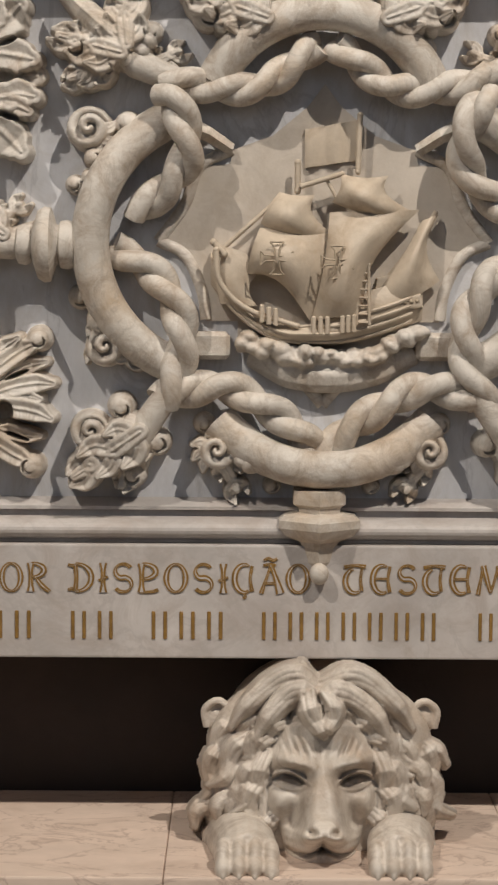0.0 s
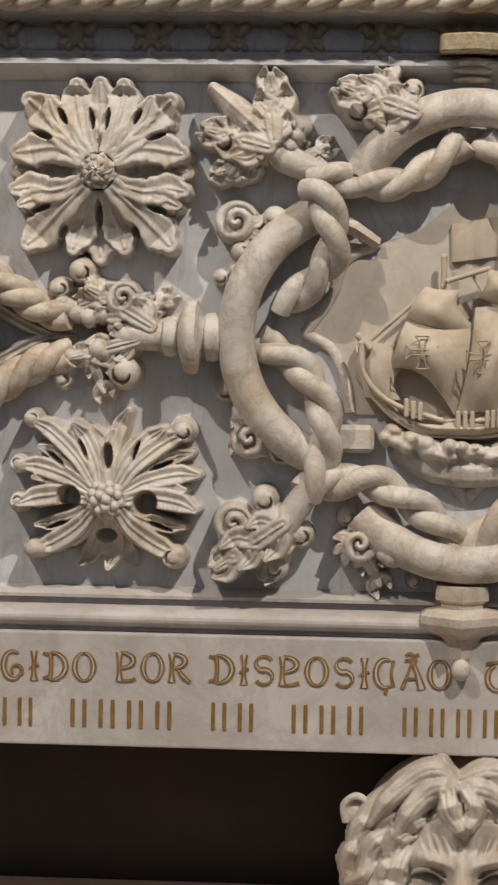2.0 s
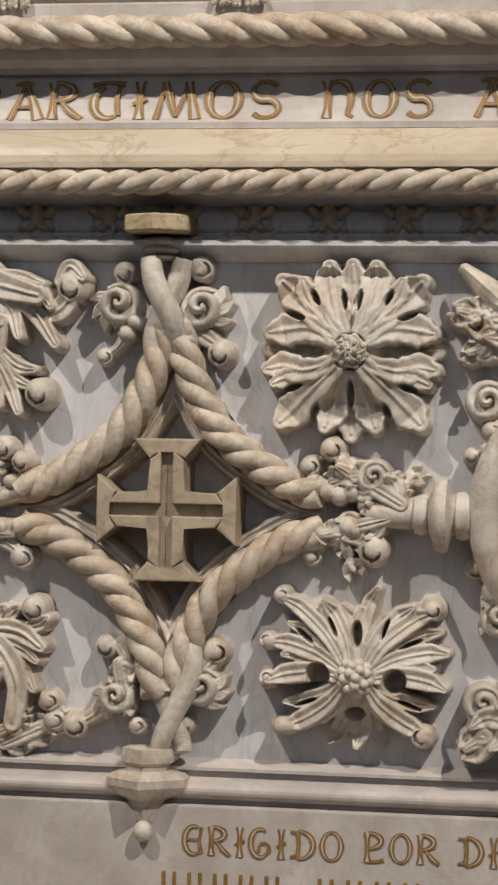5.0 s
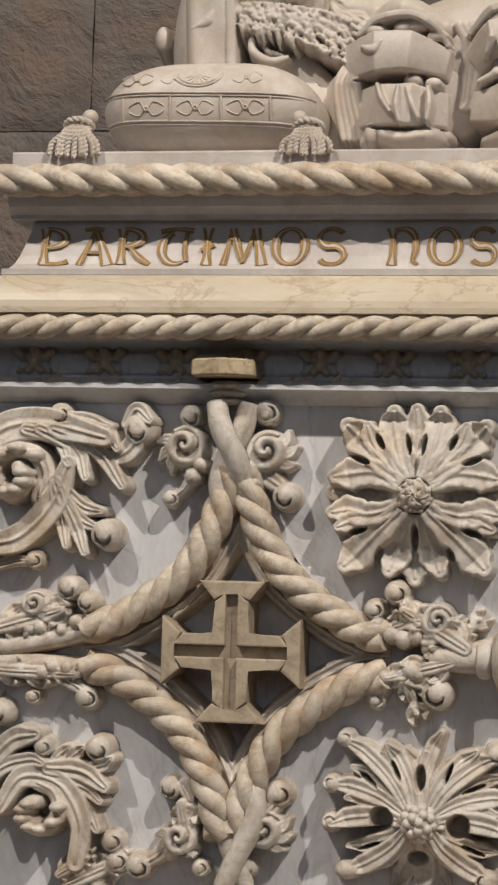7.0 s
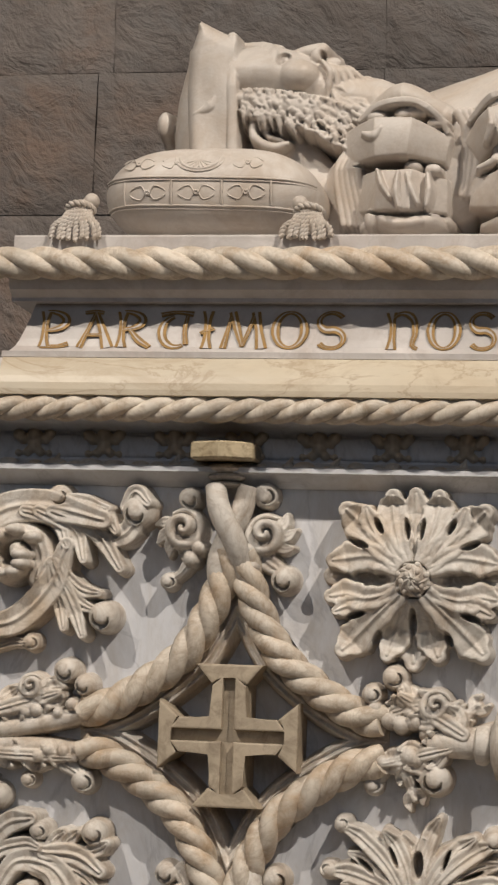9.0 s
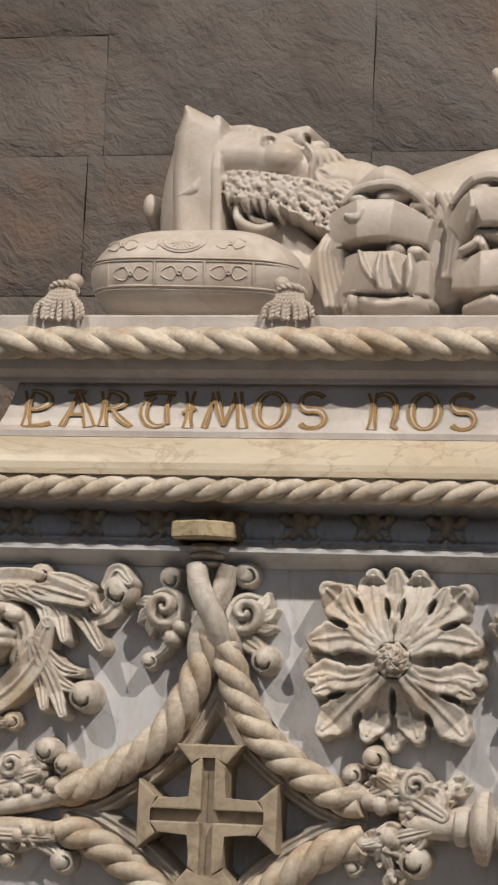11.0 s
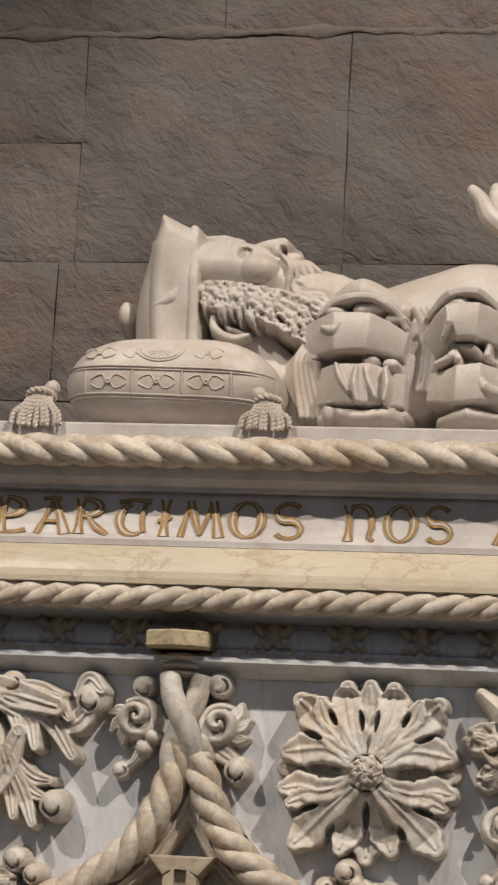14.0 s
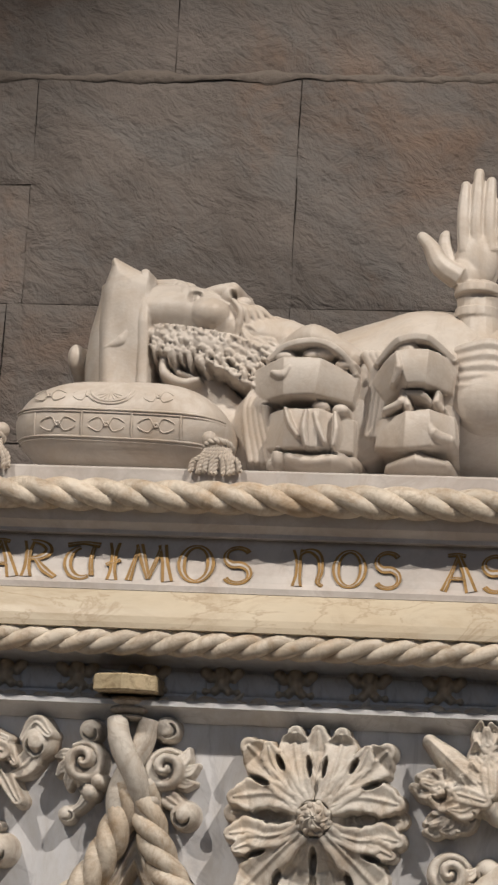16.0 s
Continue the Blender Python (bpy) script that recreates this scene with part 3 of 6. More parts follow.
# --- the cross ---
bm = bmesh.new()
A, B, C, D = 0.127, 0.062, 0.031, 0.011
q = [(C, C), (C, A - 0.036), (B, A), (-B, A), (-C, A - 0.036)]
outline = []
for k in range(4):
    c, s = math.cos(-k * math.pi / 2), math.sin(-k * math.pi / 2)
    outline += [(XC + x * c - z * s, ZC + x * s + z * c) for x, z in q[::-1]]
plate(bm, outline, 2.222, 2.315)
cross = part("cross", bm, CROSS, tomb, "brown limestone cross with flared arms", smooth=False)
for k in range(4):
    c, s = math.cos(-k * math.pi / 2), math.sin(-k * math.pi / 2)

    def turned(pts):
        return [(XC + x * c - z * s, ZC + x * s + z * c) for x, z in pts]
    bm = bmesh.new()
    plate(bm, turned([(D, D), (D, A - 0.022), (C, A - 0.038), (C, C), (A - 0.038, C), (A - 0.022, D)]), 2.204, 2.221, 0.003)
    part("cross_corner", bm, CROSS, cross, smooth=False)
    bm = bmesh.new()
    plate(bm, turned([(B, A), (-B, A), (-C - 0.001, A - 0.035), (-D, A - 0.020), (D, A - 0.020), (C + 0.001, A - 0.035)]), 2.205, 2.221, 0.004)
    part("cross_end", bm, CROSS, cross, smooth=False)

# --- ropes and the moulded frame round the cross ---
CURVE = ((0.012, 0.33), (0.035, 0.245), (0.083, 0.152), (0.156, 0.088), (0.228, 0.046), (0.275, 0.034))
for sx in (1, -1):
    for sz in (1, -1):
        p = spline([(XC + sx * x, FIELD - 0.036, ZC + sz * z) for x, z in CURVE], 44)
        bm = bmesh.new()
        rope(bm, p, 0.0145, 0.0178, 0.150, 3, -1, seg=10, phase=0.4 * sx + sz, step=0.006)
        part("rope", bm, ROPE, tomb)
frame_cut = Carving(XC - 0.30, XC + 0.30, ZC - 0.36, ZC + 0.36, 0.0018, -0.06)
gx, gz = np.meshgrid(np.abs(frame_cut.xs - XC), np.abs(frame_cut.zs - ZC), indexing="ij")
line = spline([(x, 0, z) for x, z in CURVE], 120)
lx, lz = np.array([v.x for v in line]), np.array([v.z for v in line])
near_k = ((gx[..., None] - lx) ** 2 + (gz[..., None] - lz) ** 2).argmin(axis=2)
tx, tz = np.gradient(lx)[near_k], np.gradient(lz)[near_k]
dist = ((gx - lx[near_k]) * tz - (gz - lz[near_k]) * tx) / np.hypot(tx, tz)     # inwards from the rope
steps = np.interp(dist, (-0.030, -0.022, 0.0, 0.030, 0.033, 0.036, 0.040, 0.043, 0.046, 0.049, 0.054, 0.060), (-0.06, 0.004, 0.010, 0.010, 0.018, 0.018, 0.009, 0.008, 0.013, 0.011, -0.006, -0.043))
frame_cut.h = np.where((gx > 0.285) | (gz > 0.335), -0.06, steps)
part("quatrefoil_frame", frame_cut.mesh(), CARVED, tomb, "stepped pale moulding framing the cross")

# --- bosses above and below each field ---


def boss(x):
    b = bmesh.new()
    out = [(x - 0.058, 2.172), (x, 2.148), (x + 0.058, 2.172), (x + 0.058, 2.26), (x - 0.058, 2.26)]
    lo = [b.verts.new((px, py, 1.849)) for px, py in out]
    hi = [b.verts.new((px, py, 1.880)) for px, py in out]
    for i in range(5):
        b.faces.new((lo[i], lo[(i + 1) % 5], hi[(i + 1) % 5], hi[i]))
    b.faces.new(lo[::-1])
    b.faces.new(hi)
    bmesh.ops.bevel(b, geom=b.edges[:], offset=0.003, segments=1, affect="EDGES")
    part("boss", b, BRONZE, tomb, "faceted yellow stone boss under the rope", smooth=False)
    b = bmesh.new()
    for z, r, h in ((1.836, 0.040, 0.012), (1.822, 0.036, 0.010), (1.808, 0.034, 0.006)):
        ball(b, (x, 2.235, z), (r, r * 1.0, h), u=16, v=8)
    part("boss_collar", b, CARVED, tomb)
    b = bmesh.new()
    prof = [(0.044, 0.932), (0.046, 0.918), (0.046, 0.908), (0.036, 0.902), (0.036, 0.894), (0.062, 0.888), (0.071, 0.880), (0.071, 0.866), (0.058, 0.852), (0.034, 0.842), (0.028, 0.832), (0.022, 0.806), (0.016, 0.798)]
    rows = []
    for w, z in prof:
        rows.append([b.verts.new(v) for v in ((x - w, 2.29, z), (x - w, 2.205 - w * 0.1, z), (x - w * 0.02, 2.205 - w * 0.95, z), (x + w, 2.205 - w * 0.1, z), (x + w, 2.29, z))])
    for r0, r1 in zip(rows, rows[1:]):
        for i in range(5):
            b.faces.new((r0[i], r0[(i + 1) % 5], r1[(i + 1) % 5], r1[i]))
    b.faces.new(rows[0])
    b.faces.new(rows[-1][::-1])
    part("corbel", b, CARVED, tomb, "small faceted corbel over the slab", smooth=False)
    b = bmesh.new()
    ball(b, (x, 2.185, 0.788), (0.017, 0.017, 0.019))
    part("corbel_drop", b, CARVED, tomb)


boss(-0.880)
boss(0.113)


# --- rosettes ---


def rosette_broad(x, z):
    """Broad veined leaves in pairs round a carved knob, deep gaps between them."""
    c = Carving(x - 0.19, x + 0.19, z - 0.19, z + 0.18)
    u = 0.000427

    def leaf_lobe(pts, w, hs=(0.078, 0.074, 0.060, 0.050, 0.064), vein=0.0034):
        c.petal([(x + a * u, z + b * u) for a, b in pts], [w * 0.7, w * 0.95, w * 1.22, w * 1.28, w * 0.62], hs, vein, cup=0.007, edge=0.008, wave=0.06)
    low = (0.03, 0.026, 0.022, 0.028)
    for m in (-1, 1):
        leaf_lobe([(60 * m, 10), (190 * m, 8), (350 * m, 18)], 0.028, low)
    leaf_lobe([(0, -90), (0, -230), (0, -335)], 0.028, low)
    leaf_lobe([(0, 90), (4, 240), (-2, 362)], 0.021, (0.060, 0.054, 0.050, 0.056))
    for m in (-1, 1):
        leaf_lobe([(40 * m, 70), (72 * m, 190), (96 * m, 300), (97 * m, 352)], 0.022)
        leaf_lobe([(150 * m, 165), (188 * m, 235), (206 * m, 292)], 0.015, (0.066, 0.060, 0.062))
        leaf_lobe([(55 * m, 60), (150 * m, 160), (238 * m, 245), (288 * m, 290)], 0.026)
        leaf_lobe([(70 * m, 55), (180 * m, 96), (270 * m, 92), (338 * m, 78)], 0.023)
        leaf_lobe([(75 * m, -50), (190 * m, -78), (280 * m, -62), (345 * m, -72)], 0.021)
        leaf_lobe([(180 * m, -80), (270 * m, -108), (322 * m, -132)], 0.014, (0.066, 0.056, 0.060))
        leaf_lobe([(60 * m, -65), (160 * m, -160), (240 * m, -240), (290 * m, -292)], 0.025, (0.080, 0.070, 0.052, 0.042, 0.058))
        leaf_lobe([(35 * m, -85), (66 * m, -200), (105 * m, -308)], 0.022, (0.078, 0.062, 0.042, 0.036, 0.052))
    c.dome(x, z, 0.052, 0.082, 1.0, 1.0)
    for m in (-1, 1):
        for a, b, rx, rz, t in ((205, 12, 58, 26, 4), (152, 226, 30, 11, 62), (235, 152, 38, 13, 22), (240, -148, 38, 13, -18), (150, -240, 30, 12, -62), (32, 215, 40, 10, 82)):
            c.drill(x + m * a * u, z + b * u, rx * u, rz * u, 0.018, t * m)
    c.drill(x, z - 175 * u, 16 * u, 55 * u, 0.010)
    c.drill(x, z, 0.034, 0.036, 0.046)
    ob = part("rosette", c.mesh(), CARVED, tomb, "broad-leaved limestone rosette with a carved knob")
    b = bmesh.new()
    ball(b, at(x, z, 0.074), 0.030, u=20, v=12)
    for k in range(8):
        a = k * math.pi / 4
        tube(b, [at(x + 0.031 * math.sin(t) * math.cos(a + t * 0.9), z + 0.031 * math.sin(t) * math.sin(a + t * 0.9), 0.074 + 0.031 * math.cos(t)) for t in np.linspace(0.1, 1.5, 9)], [0.0028] * 9, 6)
    for k in range(14):
        a, t = k * 2.4, 0.35 + 0.08 * k
        ball(b, at(x + 0.030 * math.sin(t) * math.cos(a), z + 0.030 * math.sin(t) * math.sin(a), 0.074 + 0.030 * math.cos(t)), 0.006, u=8, v=6)
    part("knob", b, CARVED, ob, "ball carved with a net of bands")


def rosette_curled(x, z):
    """Ragged acanthus leaves with rolled tips round a cluster of berries, with drilled eyes."""
    c = Carving(x - 0.19, x + 0.19, z - 0.16, z + 0.18)
    u = 0.00045

    def spot_at(a, b):
        return (x + a * u, z + b * u)

    def fingers(tips, hs, start=55):
        """Curved pointed lobes from round the hub out to their tips."""
        for k, (a, b, w) in enumerate(tips):
            ln = math.hypot(a, b)
            ux, uz = a / ln, b / ln
            side = 0.10 * ln * (1 if (a > 0) == (b > -60) else -1)
            pts = [(start * ux, start * uz), (0.45 * a - side * uz * 0.7, 0.45 * b + side * ux * 0.7), (0.78 * a - side * uz * 0.6, 0.78 * b + side * ux * 0.6), (a, b)]
            dh = 0.006 * math.sin(k * 2.3)
            c.petal([spot_at(*q) for q in pts], [w * u * 0.55, w * u * 0.8, w * u, w * u * 0.95, w * u * 0.35], [h + dh * f for f, h in zip((0, 0.3, 1, 1, 1), hs)], vein=0.0026, cup=0.006, edge=0.005)
    fingers(((-105, -262, 40), (0, -278, 40), (105, -262, 40)), (0.060, 0.048, 0.030, 0.022, 0.032))
    fingers(((-270, 195, 30), (-205, 268, 30), (-60, 268, 32), (20, 258, 30), (140, 248, 30), (325, 178, 30), (300, 35, 28), (300, -112, 30), (185, -192, 32), (-292, 75, 28), (-282, -112, 30), (-190, -186, 32)), (0.074, 0.068, 0.056, 0.046, 0.052))
    fingers(((-300, 300, 34), (-130, 285, 34), (78, 340, 33), (215, 272, 34), (300, 258, 36), (350, 95, 38), (345, -40, 40), (272, -215, 40), (-345, 125, 38), (-345, -25, 40), (-285, -205, 38)), (0.078, 0.076, 0.064, 0.054, 0.064))
    c.curl(*spot_at(-302, 306), 0.014, 0.070, 30)
    c.curl(*spot_at(-352, 126), 0.015, 0.070, 150)
    c.curl(*spot_at(-352, -25), 0.016, 0.070, 110)
    c.dome(*spot_at(-285, -208), 0.017, 0.064, 1.25, 0.9)
    c.curl(*spot_at(262, -228), 0.021, 0.066, 200)
    c.curl(*spot_at(292, 268), 0.019, 0.068, -60)
    c.dome(*spot_at(0, 0), 0.045, 0.078)
    for a, b, rx, rz, t in ((-148, 0, 36, 40, 20), (152, -18, 36, 40, -20), (-8, -150, 42, 28, 0), (0, 165, 18, 44, 0), (-205, 150, 40, 8, -40), (210, 130, 46, 8, 22), (-200, -110, 46, 8, 20), (210, -110, 46, 8, -22), (-95, 190, 34, 7, -65), (110, 185, 34, 7, 70)):
        c.drill(*spot_at(a, b), rx * u, rz * u, 0.006, t)
    ob = part("rosette", c.mesh(), CARVED, tomb, "ragged acanthus rosette with curled tips and drilled eyes")
    core = bmesh.new()
    ball(core, at(x, z, 0.072), 0.028)
    core = part("berry_cluster", core, CARVED, ob, "cluster of carved berries")
    one = bmesh.new()
    ball(one, (0, 0, 0), 0.0095, u=10, v=7)
    one = finish(one)
    one.materials.append(CARVED)
    for k in range(19):
        t, a = 0.12 + 1.3 * math.sqrt(k / 19), k * 2.4
        part("berry", one, CARVED, core).location = at(x + 0.028 * math.sin(t) * math.cos(a), z + 0.028 * math.sin(t) * math.sin(a), 0.074 + 0.025 * math.cos(t))


rosette_broad(-0.532, 1.641)
rosette_curled(-0.511, 1.072)

# --- medallion of the ship ---


def ring_arc(cx, cz, r, a0, a1):
    b = bmesh.new()
    p = arc(cx, cz, r, a0, a1, 36, 0.034, 0.064)
    tube(b, p, [0.033] * 36, 16)
    bmesh.ops.bevel(b, geom=[e for e in b.edges if e.is_manifold and e.calc_face_angle(0) > 1.2], offset=0.006, segments=2, affect="EDGES")
    part("ring_arc", b, CARVED, tomb, "smooth heavy stone ring band")


ring_arc(-0.055, 1.363, 0.233, 114, 245)
ring_arc(2 * XS + 0.055, 1.363, 0.233, -65, 66)
ring_arc(0.113, 1.552, 0.207, 26, 154)
ring_arc(0.122, 1.217, 0.249, 222, 318)

for sx in (1, -1):
    def mx(pts, sx=sx):
        return [(XS + sx * (x - XS), FIELD - d, z) for x, z, d in pts]
    p = spline(mx([(-0.209, 1.669, 0.05), (-0.150, 1.646, 0.052), (-0.071, 1.627, 0.045), (0.007, 1.633, 0.05), (0.064, 1.673, 0.055), (0.104, 1.705, 0.05)]), 50)
    bm = bmesh.new()
    tube(bm, p[:14], ramped([0.026, 0.024, 0.018], 14), 12)
    ball(bm, p[0], 0.026)
    rope(bm, p[8:], 0.0125, 0.0185, 0.15, 2, -1, seg=10, phase=1.0, step=0.006)
    part("rope", bm, CARVED, tomb)
    p = spline(mx([(-0.165, 1.615, 0.07), (-0.139, 1.595, 0.085), (-0.118, 1.525, 0.075), (-0.146, 1.466, 0.05), (-0.215, 1.410, 0.03)]), 40)
    bm = bmesh.new()
    rope(bm, p, 0.0135, 0.0195, 0.17, 2, -1, seg=10, phase=0.5, step=0.006)
    part("rope", bm, CARVED, tomb)
    p = spline(mx([(-0.25, 1.352, 0.03), (-0.173, 1.303, 0.05), (-0.132, 1.231, 0.06), (-0.131, 1.162, 0.06), (-0.159, 1.093, 0.06), (-0.207, 1.022, 0.055)]), 56)
    bm = bmesh.new()
    rope(bm, p[:46], 0.0135, 0.0195, 0.16, 2, -1, seg=10, phase=2.0, step=0.006)
    tube(bm, p[40:], ramped([0.022, 0.026], 16), 12)
    ball(bm, p[-1], 0.026)
    part("rope", bm, CARVED, tomb)
    p = spline(mx([(-0.145, 1.095, 0.05), (-0.061, 1.114, 0.055), (0.018, 1.077, 0.055), (0.080, 1.030, 0.045), (0.112, 0.985, 0.03)]), 48)
    bm = bmesh.new()
    rope(bm, p, 0.0135, 0.0195, 0.16, 2, -1, seg=10, phase=0.0, step=0.006)
    part("rope", bm, CARVED, tomb)
    # thin fillets along the sunk field
    for line in ([(-0.044, 1.525, 0.006), (-0.10, 1.495, 0.006), (-0.125, 1.43, 0.006), (-0.172, 1.365, 0.006)],
                 [(-0.172, 1.365, 0.006), (-0.125, 1.34, 0.006), (-0.096, 1.28, 0.006), (-0.088, 1.228, 0.006)],
                 [(-0.032, 1.196, 0.006), (0.03, 1.158, 0.006), (0.085, 1.115, 0.006), (XS, 1.078, 0.006)]):
        bm = bmesh.new()
        tube(bm, spline(mx(line), 20), [0.010] * 20, 8, 0.7)
        part("fillet", bm, CARVED, tomb)
    # square corner blocks
    bm = bmesh.new()
    for x0, x1, z0, z1, d in ((-0.118, -0.045, 1.158, 1.207, 0.035),):
        xs = sorted((XS + sx * (x0 - XS), XS + sx * (x1 - XS)))
        block(bm, (xs[0], FIELD - d, z0), (xs[1], 2.30, z1), 0.008, 1)
    part("corner_block", bm, CARVED, tomb, smooth=False)
    bm = bmesh.new()
    tube(bm, [Vector(v) for v in mx([(-0.125, 1.565, 0.03), (-0.085, 1.55, 0.03), (-0.045, 1.525, 0.015)])], [0.020, 0.013, 0.011], 4)
    part("corner_spur", bm, CARVED, tomb, smooth=False)

# turned stem between the rope and the ring
for x_mid, sx in ((XS, 1),):
    bm = bmesh.new()
    prof = [(-0.50, 0.018), (-0.47, 0.024), (-0.425, 0.026), (-0.418, 0.024), (-0.414, 0.033), (-0.402, 0.036), (-0.393, 0.033), (-0.390, 0.028), (-0.384, 0.044), (-0.379, 0.060), (-0.368, 0.066), (-0.357, 0.064), (-0.352, 0.05), (-0.348, 0.036), (-0.344, 0.034), (-0.340, 0.041), (-0.328, 0.043), (-0.318, 0.040), (-0.314, 0.030), (-0.300, 0.028)]
    tube(bm, [Vector((x, FIELD - 0.048, 1.357)) for x, r in prof], [r for x, r in prof], 24)
    part("turned_stem", bm, CARVED, tomb, "turned stem with flanges beside the ring")

# --- curled foliage round the fields ---


def foliage(label, *builders):
    """One piece of undercut leafwork, carved from its builders."""
    spots = [q for fn in builders for q in fn(None)]
    m = 0.03
    c = Carving(min(q[0] - q[2] for q in spots) - m, max(q[0] + q[2] for q in spots) + m, min(q[1] - q[2] for q in spots) - m, max(q[1] + q[2] for q in spots) + m)
    for fn in builders:
        fn(c)
    return part("foliage", c.mesh(), CARVED, tomb, label)


def rose(x, z, r, d=0.05, start=0.0, hand=1):
    """A leaf rolled into a rose-like curl."""
    def fn(c):
        if c is None:
            return [(x, z, r)]
        c.roll(x, z, r * 1.08, d + 0.022, 70 + 25 * math.sin(start * 3), hand)
    return fn


def curl(x, z, r, d=0.035, start=0.0, hand=1, stalk=None):
    """A ball-like curled tip with a dark eye, on a stalk."""
    def fn(c):
        if c is None:
            return [(x, z, r)] + ([(*stalk, r)] if stalk else [])
        if stalk:
            c.petal([stalk, ((x + stalk[0]) / 2 + 0.006, (z + stalk[1]) / 2), (x, z)], [r * 0.8, r * 0.6, r * 0.6], [d + 0.006, d + 0.008, d], vein=0.003)
        c.curl(x, z, r * 1.12, d + r * 0.9, -60 + 50 * math.sin(start * 2 + x * 40) * hand)
    return fn


def frond(x, z, ang, ln, wd, lift=0.05, d0=0.012, bend=0.0, lobes=3, notch=0.5):
    """An acanthus leaf growing from a point."""
    def fn(c):
        a = radians(ang)
        tip = (x + ln * math.cos(a), z + ln * math.sin(a))
        if c is None:
            return [(x, z, wd * 0.5), (*tip, wd * 0.4)]
        if lobes == 1:
            c.petal([(x, z), ((x + tip[0]) / 2, (z + tip[1]) / 2), tip], [wd * 0.36, wd * 0.42, wd * 0.36, wd * 0.2], [d0 + lift, d0 + lift + 0.012, d0 + lift + 0.004, d0 + lift - 0.012], vein=0.002, cup=-0.016)
        else:
            c.acanthus((x, z), tip, wd * 1.05, d0 + lift + 0.006, (d0 + lift) * 0.8, bend, 3 if ln > 0.07 else 2)
    return fn


def berries(*pts, d=0.05):
    def fn(c):
        if c is None:
            return list(pts)
        for x, z, r in pts:
            c.dome(x, z, r, d + r * 0.8)
    return fn


def stem(pts, r0, r1, d=0.04):
    def fn(c):
        if c is None:
            return [(x, z, max(r0, r1)) for x, z in pts]
        c.petal(pts, [r0, r1], [d + r0, d + r1], round_=True)
    return fn


def spray(base, tip, width, h0=0.06, h1=0.045, bend=0.0, pairs=3, knob=0.0, way=-60.0):
    def fn(c):
        if c is None:
            return [(*base, width * 0.5), (*tip, width * 0.5)]
        c.acanthus(base, tip, width, h0, h1, bend, pairs, knob=knob, way=way)
    return fn


def finger(pts, w, h0, h1, vein=0.004):
    """One long fluted lobe."""
    def fn(c):
        if c is None:
            return [(x, z, w) for x, z in pts]
        c.petal(pts, [w * 0.7, w, w, w * 0.55], [h0, (h0 + h1) / 2, h1, h1 + 0.010], vein=vein, cup=0.004, edge=0.004)
    return fn


# over the cross: crossing strands between rose curls
bm = bmesh.new()
for sx in (1, -1):
    x = -0.868
    p = spline([at(x - sx * 0.028, 1.805, 0.05 + 0.01 * sx), at(x - sx * 0.018, 1.76, 0.055 + 0.012 * sx), at(x + sx * 0.012, 1.70, 0.05 + 0.012 * sx), at(x + sx * 0.022, 1.66, 0.045), at(XC + sx * 0.03, 1.615, 0.04)], 30)
    tube(bm, p, ramped([0.019, 0.022, 0.021, 0.018], 30), 12)
part("crossing_strand", bm, CARVED, tomb)
foliage("rose-like curled leaf beside the crossing ropes", rose(-0.803, 1.716, 0.040, start=0.5), curl(-0.809, 1.790, 0.021, hand=-1), berries((-0.832, 1.691, 0.013), (-0.825, 1.659, 0.012), (-0.855, 1.742, 0.010)), frond(-0.823, 1.671, 60, 0.05, 0.035, 0.03), curl(-0.768, 1.638, 0.023, start=2, stalk=(-0.802, 1.671)))
foliage("rose-like curled leaf beside the crossing ropes", rose(-0.956, 1.723, 0.040, start=2.4, hand=-1), curl(-0.948, 1.782, 0.019), berries((-0.926, 1.691, 0.013), (-0.940, 1.671, 0.014)), frond(-0.943, 1.671, 110, 0.05, 0.035, 0.03), curl(-0.982, 1.630, 0.014, start=2, stalk=(-0.948, 1.660)))
# below the cross
bm = bmesh.new()
for sx in (1, -1):
    x = -0.84
    p = spline([at(XC + sx * 0.05, 1.125, 0.04), at(x + sx * 0.035, 1.06, 0.045 + 0.012 * sx), at(x + sx * 0.008, 1.00, 0.05 + 0.014 * sx), at(x - sx * 0.016, 0.945, 0.05 + 0.01 * sx), at(x - sx * 0.02, 0.925, 0.045)], 30)
    tube(bm, p, ramped([0.016, 0.021, 0.019, 0.016], 30), 12)
part("crossing_strand", bm, CARVED, tomb)
foliage("curled acanthus sprig below the cross", rose(-0.789, 1.040, 0.036, start=1.0), curl(-0.766, 1.106, 0.022, stalk=(-0.793, 1.065)), curl(-0.802, 1.085, 0.013), curl(-0.817, 0.973, 0.014), frond(-0.801, 1.105, 250, 0.09, 0.05, 0.04))
foliage("curled acanthus sprig below the cross", rose(-0.944, 1.019, 0.032, start=2.6, hand=-1), curl(-0.965, 1.108, 0.019), curl(-0.929, 1.066, 0.017, stalk=(-0.940, 1.111)), curl(-0.906, 0.968, 0.014), curl(-1.019, 0.966, 0.022, hand=-1, stalk=(-0.972, 0.998)), frond(-0.941, 1.081, 280, 0.09, 0.05, 0.04))

